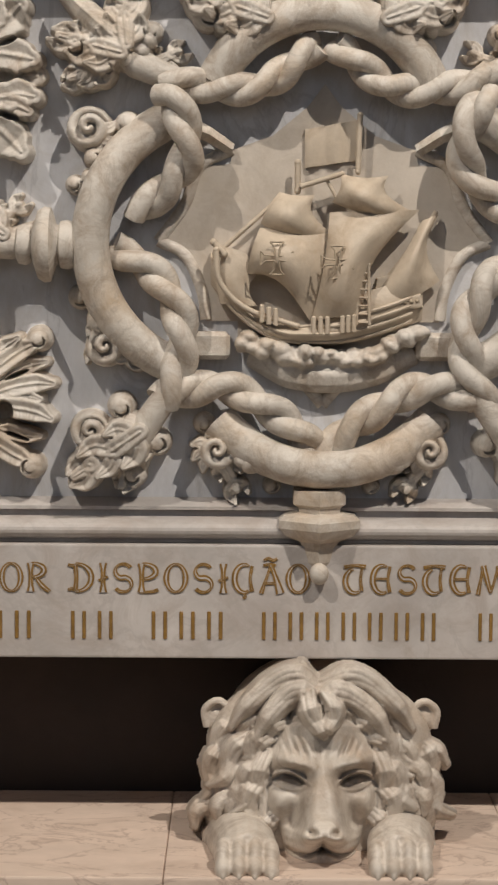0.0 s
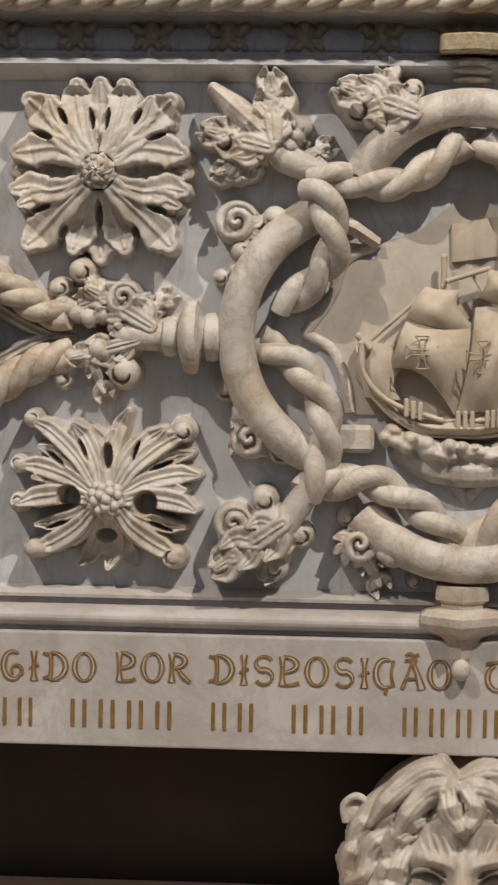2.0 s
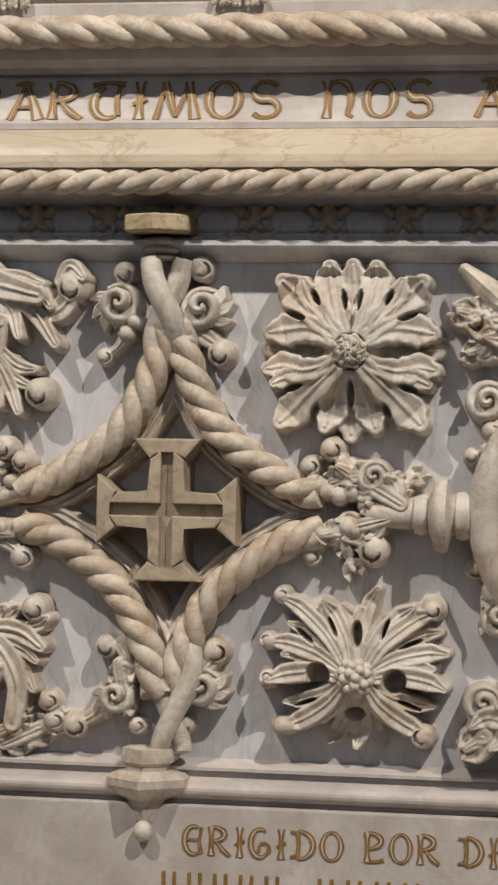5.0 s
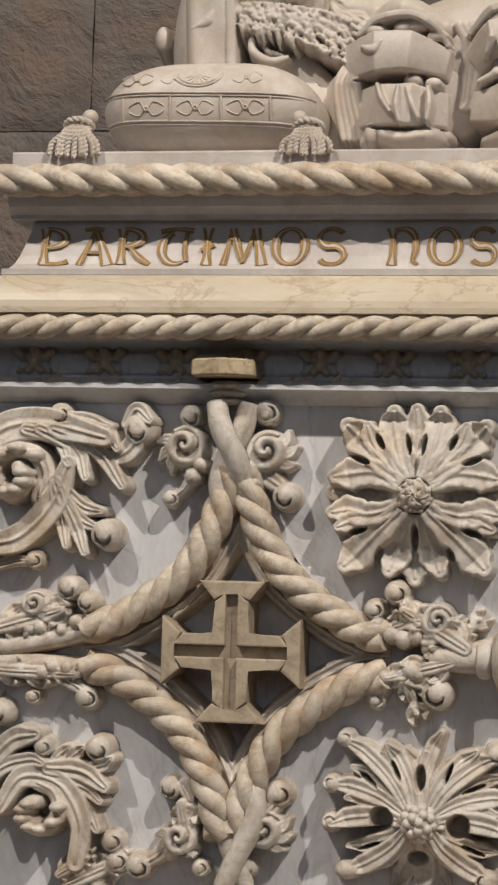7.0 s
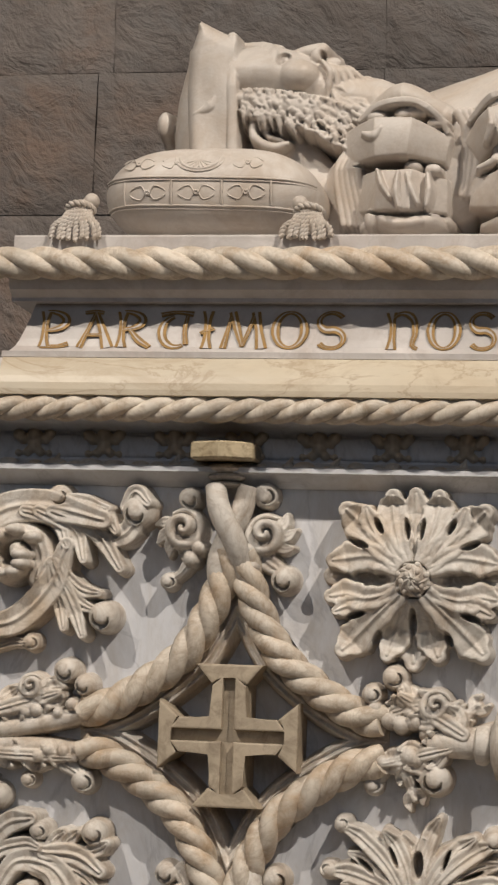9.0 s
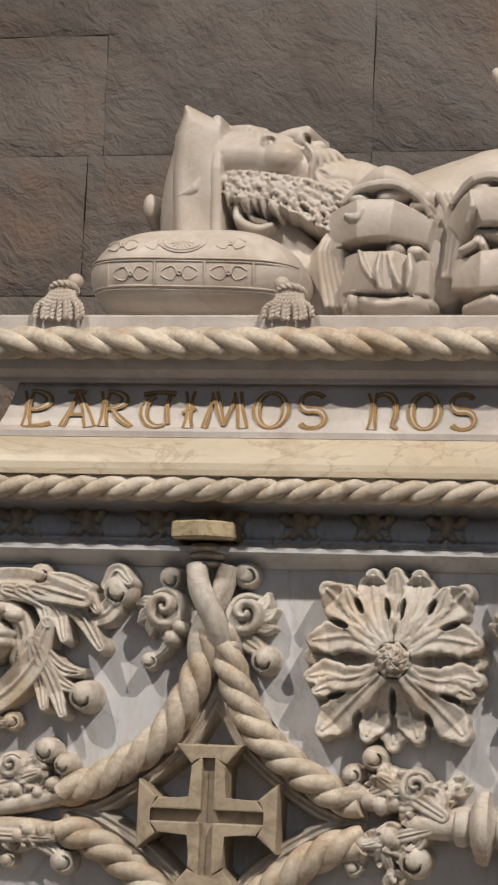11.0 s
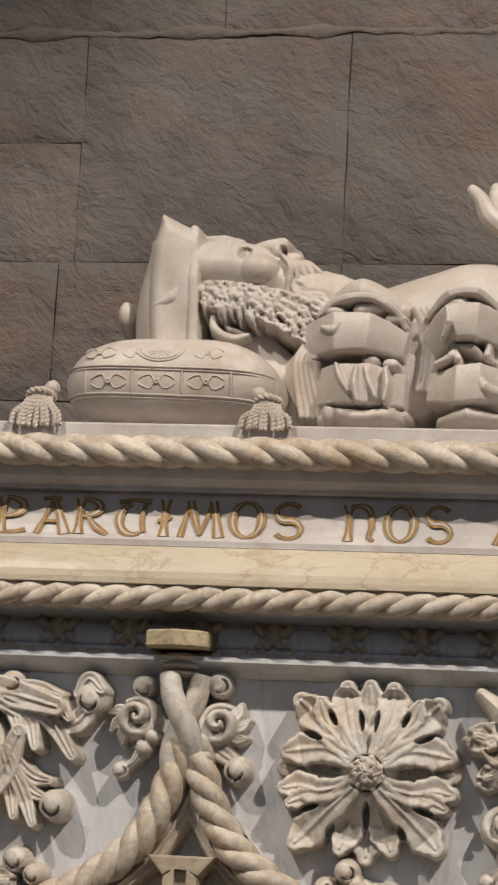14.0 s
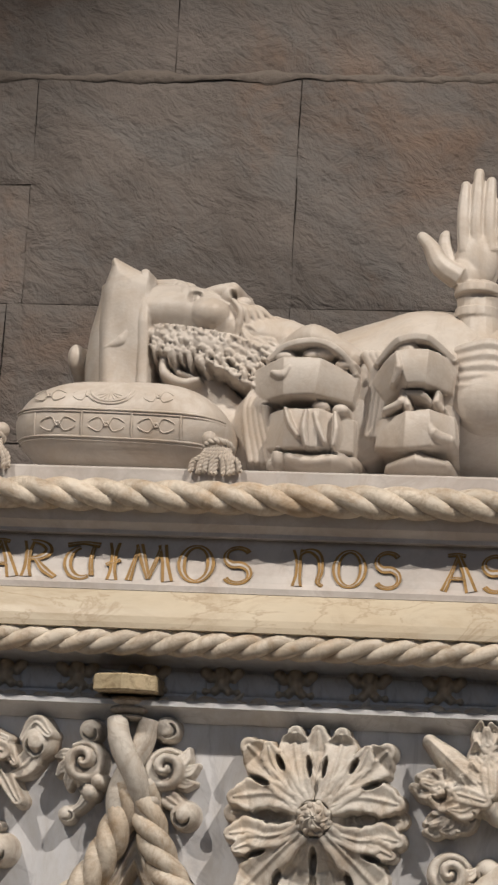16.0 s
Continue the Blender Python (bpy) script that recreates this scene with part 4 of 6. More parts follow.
# between rope and stem
foliage("curled acanthus leaf at the end of the rope", frond(-0.437, 1.374, 150, 0.13, 0.075, 0.055), rose(-0.488, 1.421, 0.030, 0.055, start=1.2), curl(-0.563, 1.470, 0.019, 0.05, stalk=(-0.543, 1.432)), curl(-0.602, 1.439, 0.016, 0.05), berries((-0.548, 1.387, 0.016), (-0.571, 1.394, 0.014), (-0.528, 1.393, 0.015), (-0.596, 1.414, 0.013)), frond(-0.452, 1.394, 40, 0.05, 0.04, 0.03), frond(-0.543, 1.417, 200, 0.06, 0.05, 0.03), stem([(-0.382, 1.370), (-0.452, 1.359), (-0.502, 1.373)], 0.026, 0.016))
foliage("curled acanthus leaf at the end of the rope", frond(-0.462, 1.349, 195, 0.12, 0.06, 0.05), curl(-0.486, 1.294, 0.026, 0.045, start=1.2, hand=-1, stalk=(-0.522, 1.323)), berries((-0.532, 1.333, 0.018), (-0.517, 1.328, 0.015), (-0.582, 1.322, 0.013)), curl(-0.597, 1.279, 0.015, stalk=(-0.582, 1.322)), frond(-0.542, 1.313, 290, 0.06, 0.045, 0.03))

# buds at the corners of the medallion
for sx in (1, -1):
    def X(x, sx=sx):
        return XS + sx * (x - XS)

    def ang(a, sx=sx):
        return a if sx > 0 else 180 - a
    foliage("pointed leafy bud at the medallion's corner", frond(X(-0.235), 1.70, ang(138), 0.135, 0.055, 0.055, 0.02, lobes=1, notch=0.15), frond(X(-0.235), 1.685, ang(165), 0.11, 0.08, 0.06, 0.02), frond(X(-0.225), 1.70, ang(95), 0.11, 0.075, 0.06, 0.02), frond(X(-0.25), 1.67, ang(200), 0.08, 0.06, 0.05),
            curl(X(-0.315), 1.70, 0.022), curl(X(-0.185), 1.725, 0.016), berries((X(-0.215), 1.70, 0.014), (X(-0.20), 1.69, 0.013), (X(-0.225), 1.675, 0.014), (X(-0.19), 1.707, 0.012), d=0.065), curl(X(-0.26), 1.66, 0.013, 0.02), frond(X(-0.19), 1.668, ang(25), 0.06, 0.045, 0.02))
    foliage("curled leafy bud at the medallion's corner", frond(X(-0.20), 1.035, ang(215), 0.14, 0.085, 0.07, 0.02), frond(X(-0.20), 1.03, ang(250), 0.10, 0.06, 0.05), rose(X(-0.29), 1.03, 0.034, 0.055, 1.5), curl(X(-0.235), 1.075, 0.020, 0.045), curl(X(-0.172), 1.012, 0.020, 0.04, hand=-1), berries((X(-0.215), 1.045, 0.018), (X(-0.205), 1.03, 0.015), d=0.06), curl(X(-0.215), 0.955, 0.020, 0.04),
            frond(X(-0.225), 0.985, ang(190), 0.09, 0.035, 0.035, lobes=1, notch=0.1))
    foliage("curled leaves along the ring", rose(X(-0.292), 1.556, 0.038, 0.05, 2.0), curl(X(-0.225), 1.566, 0.019, 0.04), frond(X(-0.275), 1.515, ang(100), 0.05, 0.04, 0.03), curl(X(-0.283), 1.507, 0.015, 0.05), curl(X(-0.292), 1.475, 0.011, 0.045), curl(X(-0.318), 1.462, 0.013, 0.035, stalk=(X(-0.29), 1.48)))
    foliage("curled leaves along the ring", rose(X(-0.262), 1.178, 0.034, 0.05, 0.4), curl(X(-0.207), 1.158, 0.019, 0.04, stalk=(X(-0.235), 1.17)), curl(X(-0.273), 1.226, 0.019, 0.05), curl(X(-0.308), 1.266, 0.018, 0.03, stalk=(X(-0.285), 1.255)), curl(X(-0.282), 1.25, 0.011, 0.04), frond(X(-0.275), 1.225, ang(265), 0.06, 0.045, 0.035))
    foliage("ringlet leaf by the lower ring", rose(X(-0.068), 0.998, 0.033, 0.055, 0.8, -1), berries((X(-0.008), 0.98, 0.020), (X(-0.022), 0.985, 0.015), d=0.06), frond(X(-0.06), 0.98, ang(300), 0.06, 0.05, 0.03), curl(X(-0.09), 1.045, 0.017, 0.015), curl(X(0.03), 0.935, 0.014, 0.012))
    foliage("leaf sprig on the upper ring", frond(X(0.015), 1.745, ang(160), 0.13, 0.085, 0.06, 0.03), frond(X(0.0), 1.76, ang(120), 0.07, 0.05, 0.05, 0.03), curl(X(-0.085), 1.755, 0.024, 0.045), berries((X(-0.035), 1.735, 0.018), (X(-0.06), 1.735, 0.014), (X(0.0), 1.75, 0.014), d=0.06), curl(X(0.012), 1.79, 0.017, 0.05), curl(X(-0.055), 1.70, 0.017, 0.03))

# the great scrolls beyond the cross


def scroll(x, z, r, turns, hand, start, d=0.05, w=0.020):
    """A coiling stem with knuckles, winding in to a roll."""
    def fn(c):
        if c is None:
            return [(x, z, r + w)]
        n = int(8 * turns) + 2
        pts = []
        for k in range(n):
            f = k / (n - 1)
            a = start + hand * f * turns * 2 * math.pi
            pts.append((x + r * (1 - 0.72 * f) * math.cos(a), z + r * (1 - 0.72 * f) * math.sin(a)))
        c.petal(pts, [w, w * 0.95, w * 0.8, w * 0.6], [d, d + 0.012, d + 0.030], vein=0.004, cup=-0.006)
        for k in range(2, n - 1):
            q = pts[k]
            c.dome(q[0], q[1], w * 0.62, d + 0.030 + 0.02 * k / n, 1.25, 0.8)
    return fn


foliage("great acanthus scroll with a ringed coil", finger([(-1.352, 1.539), (-1.266, 1.550), (-1.199, 1.616), (-1.170, 1.689)], 0.026, 0.045, 0.055), scroll(-1.273, 1.666, 0.062, 1.25, 1, 5.6, 0.055),
        finger([(-1.349, 1.712), (-1.286, 1.755), (-1.210, 1.761), (-1.102, 1.737)], 0.030, 0.06, 0.060), finger([(-1.253, 1.750), (-1.193, 1.736), (-1.170, 1.689)], 0.014, 0.066, 0.056), finger([(-1.226, 1.751), (-1.160, 1.721), (-1.137, 1.664)], 0.015, 0.066, 0.054), finger([(-1.199, 1.751), (-1.123, 1.721), (-1.069, 1.650)], 0.017, 0.066, 0.050),
        finger([(-1.189, 1.757), (-1.108, 1.748), (-1.078, 1.717)], 0.013, 0.064, 0.056), finger([(-1.221, 1.761), (-1.157, 1.773), (-1.098, 1.758)], 0.013, 0.058, 0.052), finger([(-1.297, 1.765), (-1.238, 1.777), (-1.216, 1.761)], 0.012, 0.050, 0.050),
        finger([(-1.201, 1.657), (-1.206, 1.606), (-1.208, 1.574)], 0.012, 0.058, 0.044), finger([(-1.197, 1.658), (-1.184, 1.596), (-1.171, 1.539)], 0.014, 0.062, 0.046), finger([(-1.193, 1.658), (-1.160, 1.586), (-1.136, 1.527)], 0.014, 0.062, 0.046), finger([(-1.190, 1.658), (-1.145, 1.612), (-1.107, 1.603)], 0.012, 0.060, 0.046), finger([(-1.190, 1.653), (-1.150, 1.591), (-1.114, 1.572)], 0.012, 0.060, 0.044),
        finger([(-1.085, 1.701), (-1.059, 1.717), (-1.037, 1.749)], 0.020, 0.050, 0.052), curl(-1.041, 1.754, 0.026, 0.050, 1.0), finger([(-1.066, 1.764), (-1.046, 1.790), (-1.019, 1.770)], 0.014, 0.05, 0.06), curl(-1.192, 1.780, 0.020, 0.045), curl(-1.099, 1.562, 0.025, 0.045, 2.0), curl(-1.236, 1.512, 0.015, 0.035), finger([(-1.328, 1.493), (-1.280, 1.510), (-1.242, 1.511)], 0.010, 0.03, 0.035))
foliage("curled acanthus leaf at the end of the rope", stem([(-1.364, 1.347), (-1.257, 1.356), (-1.141, 1.381)], 0.022, 0.016, 0.034), rose(-1.226, 1.431, 0.024, 0.05, 1.0), spray((-1.291, 1.386), (-1.174, 1.421), 0.075, 0.055, 0.050), curl(-1.165, 1.462, 0.020, 0.045), curl(-1.129, 1.437, 0.017, 0.045),
        berries((*(-1.256, 1.390), 0.012), (*(-1.237, 1.386), 0.011), (*(-1.216, 1.389), 0.012), (*(-1.175, 1.385), 0.010), (*(-1.150, 1.401), 0.012)))
foliage("curled acanthus leaf at the end of the rope", stem([(-1.363, 1.316), (-1.234, 1.324), (-1.117, 1.316)], 0.020, 0.014, 0.034), spray((-1.298, 1.309), (-1.138, 1.305), 0.060, 0.055, 0.050), berries((*(-1.246, 1.310), 0.013), (*(-1.208, 1.307), 0.012), (*(-1.191, 1.318), 0.011), (*(-1.161, 1.317), 0.013)), curl(-1.125, 1.264, 0.020, 0.04, 1.0, stalk=(-1.158, 1.294)), curl(-1.229, 1.263, 0.014, 0.03), curl(-1.289, 1.232, 0.022, 0.04))
foliage("great acanthus scroll curling outwards", finger([(-1.134, 0.966), (-1.126, 1.037), (-1.166, 1.105), (-1.236, 1.117), (-1.276, 1.059)], 0.022, 0.05, 0.055), scroll(-1.207, 1.058, 0.050, 1.0, -1, 1.6, 0.055, 0.016), finger([(-1.319, 1.077), (-1.279, 1.130), (-1.226, 1.148), (-1.200, 1.144)], 0.014, 0.05, 0.052), finger([(-1.311, 1.129), (-1.260, 1.182), (-1.213, 1.194)], 0.020, 0.05, 0.055), curl(-1.200, 1.173, 0.015, 0.055),
        finger([(-1.189, 1.135), (-1.130, 1.132), (-1.082, 1.104)], 0.018, 0.055, 0.05, 0.006), finger([(-1.172, 1.115), (-1.124, 1.102), (-1.091, 1.079)], 0.013, 0.052, 0.046), finger([(-1.161, 1.105), (-1.122, 1.067), (-1.095, 1.028)], 0.014, 0.052, 0.044), finger([(-1.189, 1.140), (-1.169, 1.161), (-1.153, 1.172)], 0.012, 0.04, 0.042), finger([(-1.168, 1.141), (-1.142, 1.162), (-1.127, 1.173)], 0.012, 0.04, 0.042),
        curl(-1.098, 1.173, 0.021, 0.05), finger([(-1.115, 1.138), (-1.089, 1.144), (-1.072, 1.155)], 0.013, 0.045, 0.05), curl(-1.070, 1.007, 0.018, 0.035), spray((-1.153, 0.925), (-1.045, 0.976), 0.07, 0.035, 0.03), spray((-1.165, 0.944), (-1.113, 0.977), 0.05, 0.045, 0.04), curl(-1.060, 0.972, 0.018, 0.03), rose(-1.33, 1.25, 0.030, 0.03))

# small carvings of the frieze under the lower rope
bm = bmesh.new()
for dx, dz, r in ((-0.030, 0.020, 0.012), (0.030, 0.021, 0.012), (0.0, 0.024, 0.014), (-0.022, 0.012, 0.010), (0.0, 0.0, 0.013), (0.022, 0.012, 0.010), (-0.012, -0.012, 0.009), (0.012, -0.012, 0.009), (0, 0.018, 0.010), (-0.03, -0.014, 0.007), (0.03, -0.014, 0.007)):
    ball(bm, (dx, 0, dz), (r, 0.018, r), u=9, v=6)
lump = fused(bm, 0.003, 1)
lump.materials.append(SHIPSTONE)
for k in range(20):
    ob = part("frieze_ornament", lump, SHIPSTONE, tomb)
    ob.location = (-1.255 + 0.1345 * k, 2.262, 1.878)
cush = bmesh.new()
block(cush, (-0.040, -0.006, -0.020), (0.040, 0.02, 0.022), 0.009, 3)
cush = finish(cush)
cush.materials.append(GREY)
for k in range(19):
    part("frieze_cushion", cush, GREY, tomb, "rounded blue-grey stone cushion in the frieze").location = (-1.255 + 0.1345 * (k + 0.5), 2.262, 1.878)
# ragged upper edge of the top fillet
rng = random.Random(4)
bm = bmesh.new()
for k in range(78):
    x = XB0 + 0.02 + 0.040 * k + rng.uniform(-0.010, 0.010)
    ball(bm, (x, 2.235, 1.840), (rng.uniform(0.012, 0.026), 0.016, rng.uniform(0.007, 0.014)), u=12, v=8)
    if rng.random() < 0.3:
        tube(bm, [Vector((x, 2.235, 1.846)), Vector((x + rng.uniform(0.004, 0.014), 2.225, 1.860))], [0.008, 0.002], 6)
part("fillet_beading", bm, CARVED, tomb, kind="stuff", label="uneven worn beading along the fillet")

# --- the carved ship ---


def patch(b, tl, tr, br, bl, bulge, d0, thick=0.008, sag=(0, 0, 0, 0), n=12, ripple=0.0):
    """A swelling sail between four corners; sag bends its top, right, bottom and left edges."""
    rows = [[], []]
    for s in (0, 1):
        for i in range(n + 1):
            v = i / n
            row = []
            for j in range(n + 1):
                u = j / n
                top = Vector(tl).lerp(Vector(tr), u)
                bot = Vector(bl).lerp(Vector(br), u)
                p = top.lerp(bot, v)
                p.y += -sag[0] * (1 - v) * math.sin(math.pi * u) + sag[2] * v * math.sin(math.pi * u)
                p.x += sag[1] * u * math.sin(math.pi * v) - sag[3] * (1 - u) * math.sin(math.pi * v)
                d = d0 + bulge * math.sin(math.pi * (0.12 + 0.8 * u)) * math.sin(math.pi * (0.1 + 0.75 * v)) + ripple * math.sin(u * 14) - s * thick
                row.append(b.verts.new(at(p.x, p.y, d)))
            rows[s].append(row)
    f, k = rows
    for i in range(n):
        for j in range(n):
            b.faces.new((f[i][j], f[i + 1][j], f[i + 1][j + 1], f[i][j + 1]))
            b.faces.new((k[i][j], k[i][j + 1], k[i + 1][j + 1], k[i + 1][j]))
    for i in range(n):
        b.faces.new((f[i][0], k[i][0], k[i + 1][0], f[i + 1][0]))
        b.faces.new((f[i][n], f[i + 1][n], k[i + 1][n], k[i][n]))
        b.faces.new((f[0][i], f[0][i + 1], k[0][i + 1], k[0][i]))
        b.faces.new((f[n][i], k[n][i], k[n][i + 1], f[n][i + 1]))


def sail(name, *args, label="", **kw):
    b = bmesh.new()
    patch(b, *args, **kw)
    return part(name, b, SHIPSTONE, ship, label)


def spar(name, pts, r, d, mat=None, to=None):
    b = bmesh.new()
    p = spline([at(x, z, d) for x, z in pts], 12)
    tube(b, p, [r] * 12, 8)
    ball(b, p[0], r * 1.12, u=8, v=6)
    ball(b, p[-1], r * 1.12, u=8, v=6)
    return part(name, b, mat or SHIPSTONE, to or ship)


# hull with a swelling side, strakes and rails
ship = bmesh.new()
n = 40
hull_rows = []
for i in range(n + 1):
    u = i / n
    x = -0.080 + 0.372 * u
    zt = 1.262 + 0.085 * max(0, (0.22 - u) / 0.22) ** 1.4 - 0.045 * math.sin(math.pi * min(1, u / 0.75)) ** 1.0 + 0.045 * max(0, (u - 0.62) / 0.38) ** 0.8
    zb = 1.185 + 0.105 * max(0, (0.40 - u) / 0.40) ** 2.0 + 0.045 * max(0, (u - 0.55) / 0.45) ** 1.6
    row = []
    for j in range(9):
        v = j / 8
        d = 0.005 + 0.058 * math.sin(math.pi * (0.06 + 0.88 * u)) ** 0.5 * math.sin(math.pi * (0.18 + 0.55 * v))
        row.append(ship.verts.new(at(x, zb + (zt - zb) * v, d)))
    row += [ship.verts.new(at(x, zt, -0.02)), ship.verts.new(at(x, zb, -0.02))]
    hull_rows.append(row)
for a, b in zip(hull_rows, hull_rows[1:]):
    for j in range(11):
        ship.faces.new((a[j], a[(j + 1) % 11], b[(j + 1) % 11], b[j]))
ship.faces.new(hull_rows[0][::-1])
ship.faces.new(hull_rows[-1])
ship = part("ship", ship, SHIPSTONE, tomb, "carved brownish limestone sailing ship in relief")
for off in (0.006, 0.020, 0.034, 0.048):
    bm = bmesh.new()
    pts = []
    for i in range(3, n - 1):
        u = i / n
        x = -0.080 + 0.372 * u
        zb = 1.185 + 0.105 * max(0, (0.40 - u) / 0.40) ** 2.0 + 0.045 * max(0, (u - 0.55) / 0.45) ** 1.6
        zt = 1.262 + 0.085 * max(0, (0.22 - u) / 0.22) ** 1.4 - 0.045 * math.sin(math.pi * min(1, u / 0.75)) + 0.045 * max(0, (u - 0.62) / 0.38) ** 0.8
        v = min(0.97, off / max(0.02, zt - zb))
        pts.append(at(x, zb + (zt - zb) * v, 0.006 + 0.058 * math.sin(math.pi * (0.06 + 0.88 * u)) ** 0.5 * math.sin(math.pi * (0.18 + 0.55 * v))))
    tube(bm, pts, [0.0035] * len(pts), 6)
    part("strake", bm, SHIPSTONE, ship)
# stern castle, fore castle
for x0, x1, z0, z1, d in ((0.185, 0.292, 1.240, 1.262, 0.042), (0.200, 0.285, 1.264, 1.280, 0.038), (0.208, 0.268, 1.282, 1.302, 0.032)):
    bm = bmesh.new()
    plate(bm, [(x0, z0), (x1, z0 + 0.012), (x1 - 0.004, z1 + 0.014), (x0 + 0.003, z1)], FIELD - d, 2.30, 0.004)
    part("stern_deck", bm, SHIPSTONE, ship, smooth=False)
for k in range(9):
    bm = bmesh.new()
    ball(bm, at(0.197 + 0.0105 * k, 1.254 + 0.0012 * k, 0.042), 0.0038, u=8, v=6)
    part("gun_port", bm, CROSS, ship)
for x, z in ((0.022, 1.238), (0.034, 1.236), (0.010, 1.242), (0.100, 1.222), (0.112, 1.222), (0.124, 1.222), (0.150, 1.224), (0.160, 1.225), (0.170, 1.226)):
    bm = bmesh.new()
    block(bm, (x - 0.004, FIELD - 0.068, z - 0.018), (x + 0.004, FIELD - 0.04, z + 0.014), 0.002, 1)
    part("chain_plate", bm, SHIPSTONE, ship, smooth=False)
sail("fore_castle", (-0.072, 1.355), (0.013, 1.318), (0.002, 1.252), (-0.063, 1.256), 0.02, 0.03, thick=0.03, sag=(-0.012, -0.02, 0, 0.004))
spar("rail", [(-0.070, 1.350), (-0.064, 1.296), (-0.018, 1.249), (0.071, 1.219)], 0.005, 0.058)
spar("bow_post", [(-0.075, 1.363), (-0.056, 1.343)], 0.006, 0.05)
sail("fore_sail", (0.006, 1.389), (0.132, 1.379), (0.099, 1.219), (-0.016, 1.308), 0.055, 0.03, label="swelling sail with an incised cross", sag=(0.0, 0.004, 0.03, 0.004))
sail("main_sail", (0.127, 1.416), (0.284, 1.422), (0.194, 1.220), (0.096, 1.225), 0.062, 0.036, label="great swelling sail with an incised cross", sag=(0.0, -0.040, 0.012, -0.005))
sail("fore_topsail", (0.039, 1.451), (0.101, 1.447), (0.127, 1.383), (0.007, 1.396), 0.045, 0.03, sag=(0.004, -0.018, -0.016, 0.004))
sail("main_topsail", (0.146, 1.483), (0.229, 1.481), (0.272, 1.418), (0.131, 1.434), 0.05, 0.034, sag=(0.006, -0.026, -0.014, -0.006))
sail("mizzen_sail", (0.288, 1.403), (0.317, 1.413), (0.321, 1.299), (0.197, 1.257), 0.04, 0.022, label="pointed lateen sail", sag=(0.0, -0.022, -0.016, -0.006))
spar("yard", [(-0.060, 1.351), (-0.008, 1.398), (0.043, 1.443)], 0.004, 0.03)
spar("yard", [(0.078, 1.461), (0.148, 1.483)], 0.0045, 0.04)
spar("yard", [(0.121, 1.473), (0.137, 1.444)], 0.003, 0.035)
spar("yard", [(0.191, 1.252), (0.248, 1.326), (0.313, 1.417)], 0.004, 0.02)
spar("mast", [(0.071, 1.502), (0.071, 1.453)], 0.0055, 0.03)
spar("flagpole", [(0.179, 1.585), (0.177, 1.529), (0.176, 1.487)], 0.005, 0.028)
sail("flag", (0.083, 1.560), (0.178, 1.578), (0.178, 1.508), (0.085, 1.494), 0.004, 0.012, thick=0.02, ripple=0.004, label="waving stone flag")
for a, b in (((0.179, 1.334), (0.174, 1.223)), ((0.194, 1.326), (0.197, 1.223))):
    spar("shroud", [a, b], 0.003, 0.062)
for k in range(8):
    f = k / 7
    spar("ratline", [(0.179, 1.326 - 0.1 * f), (0.196, 1.326 - 0.1 * f)], 0.002, 0.062)
# incised crosses on the sails
for cx, cz, d in ((0.035, 1.336, 0.084), (0.139, 1.330, 0.096)):
    bm = bmesh.new()
    for k in range(4):
        a = k * math.pi / 2
        ux, uz = math.cos(a), math.sin(a)
        for off in (-1, 1):
            tube(bm, [at(cx + ux * r - uz * off * w, cz + uz * r + ux * off * w, d - 30 * r * r * 0.15) for r, w in ((0.004, 0.004), (0.02, 0.005), (0.028, 0.012))], [0.0016] * 3, 5)
        tube(bm, [at(cx + ux * 0.028 - uz * w, cz + uz * 0.028 + ux * w, d - 0.004) for w in (-0.012, 0.012)], [0.0016] * 2, 5)
    part("sail_cross", bm, CROSS, ship, "fine outlined cross on a sail")
# the sea under the hull
bm = bmesh.new()
rng = random.Random(3)
for k in range(46):
    u = k / 45
    x = -0.025 + 0.315 * u
    z = 1.192 - 0.032 * math.sin(math.pi * min(1, u * 0.95)) + 0.03 * max(0, u - 0.8) * 5
    ball(bm, at(x, z + rng.uniform(-0.010, 0.012), 0.025 + rng.uniform(0, 0.02)), (rng.uniform(0.010, 0.02), 0.025, rng.uniform(0.008, 0.016)), pose(0, 0, 0, 0, rng.uniform(-40, 40), 0), 10, 7)
tube(bm, spline([at(-0.01, 1.165, 0.0), at(0.06, 1.140, 0.01), at(0.135, 1.132, 0.012), at(0.21, 1.142, 0.01), at(0.28, 1.17, 0)], 24), ramped([0.02, 0.034, 0.034, 0.03, 0.02], 24), 10)
part("sea", fused(bm, 0.003, 0), CARVED, tomb, "rough carved waves under the ship")

# --- lettering ---


def bend_(cx, cz, rx, rz, a0, a1, n=14):
    return [(cx + rx * math.cos(radians(a0 + (a1 - a0) * k / (n - 1))), cz + rz * math.sin(radians(a0 + (a1 - a0) * k / (n - 1)))) for k in range(n)]


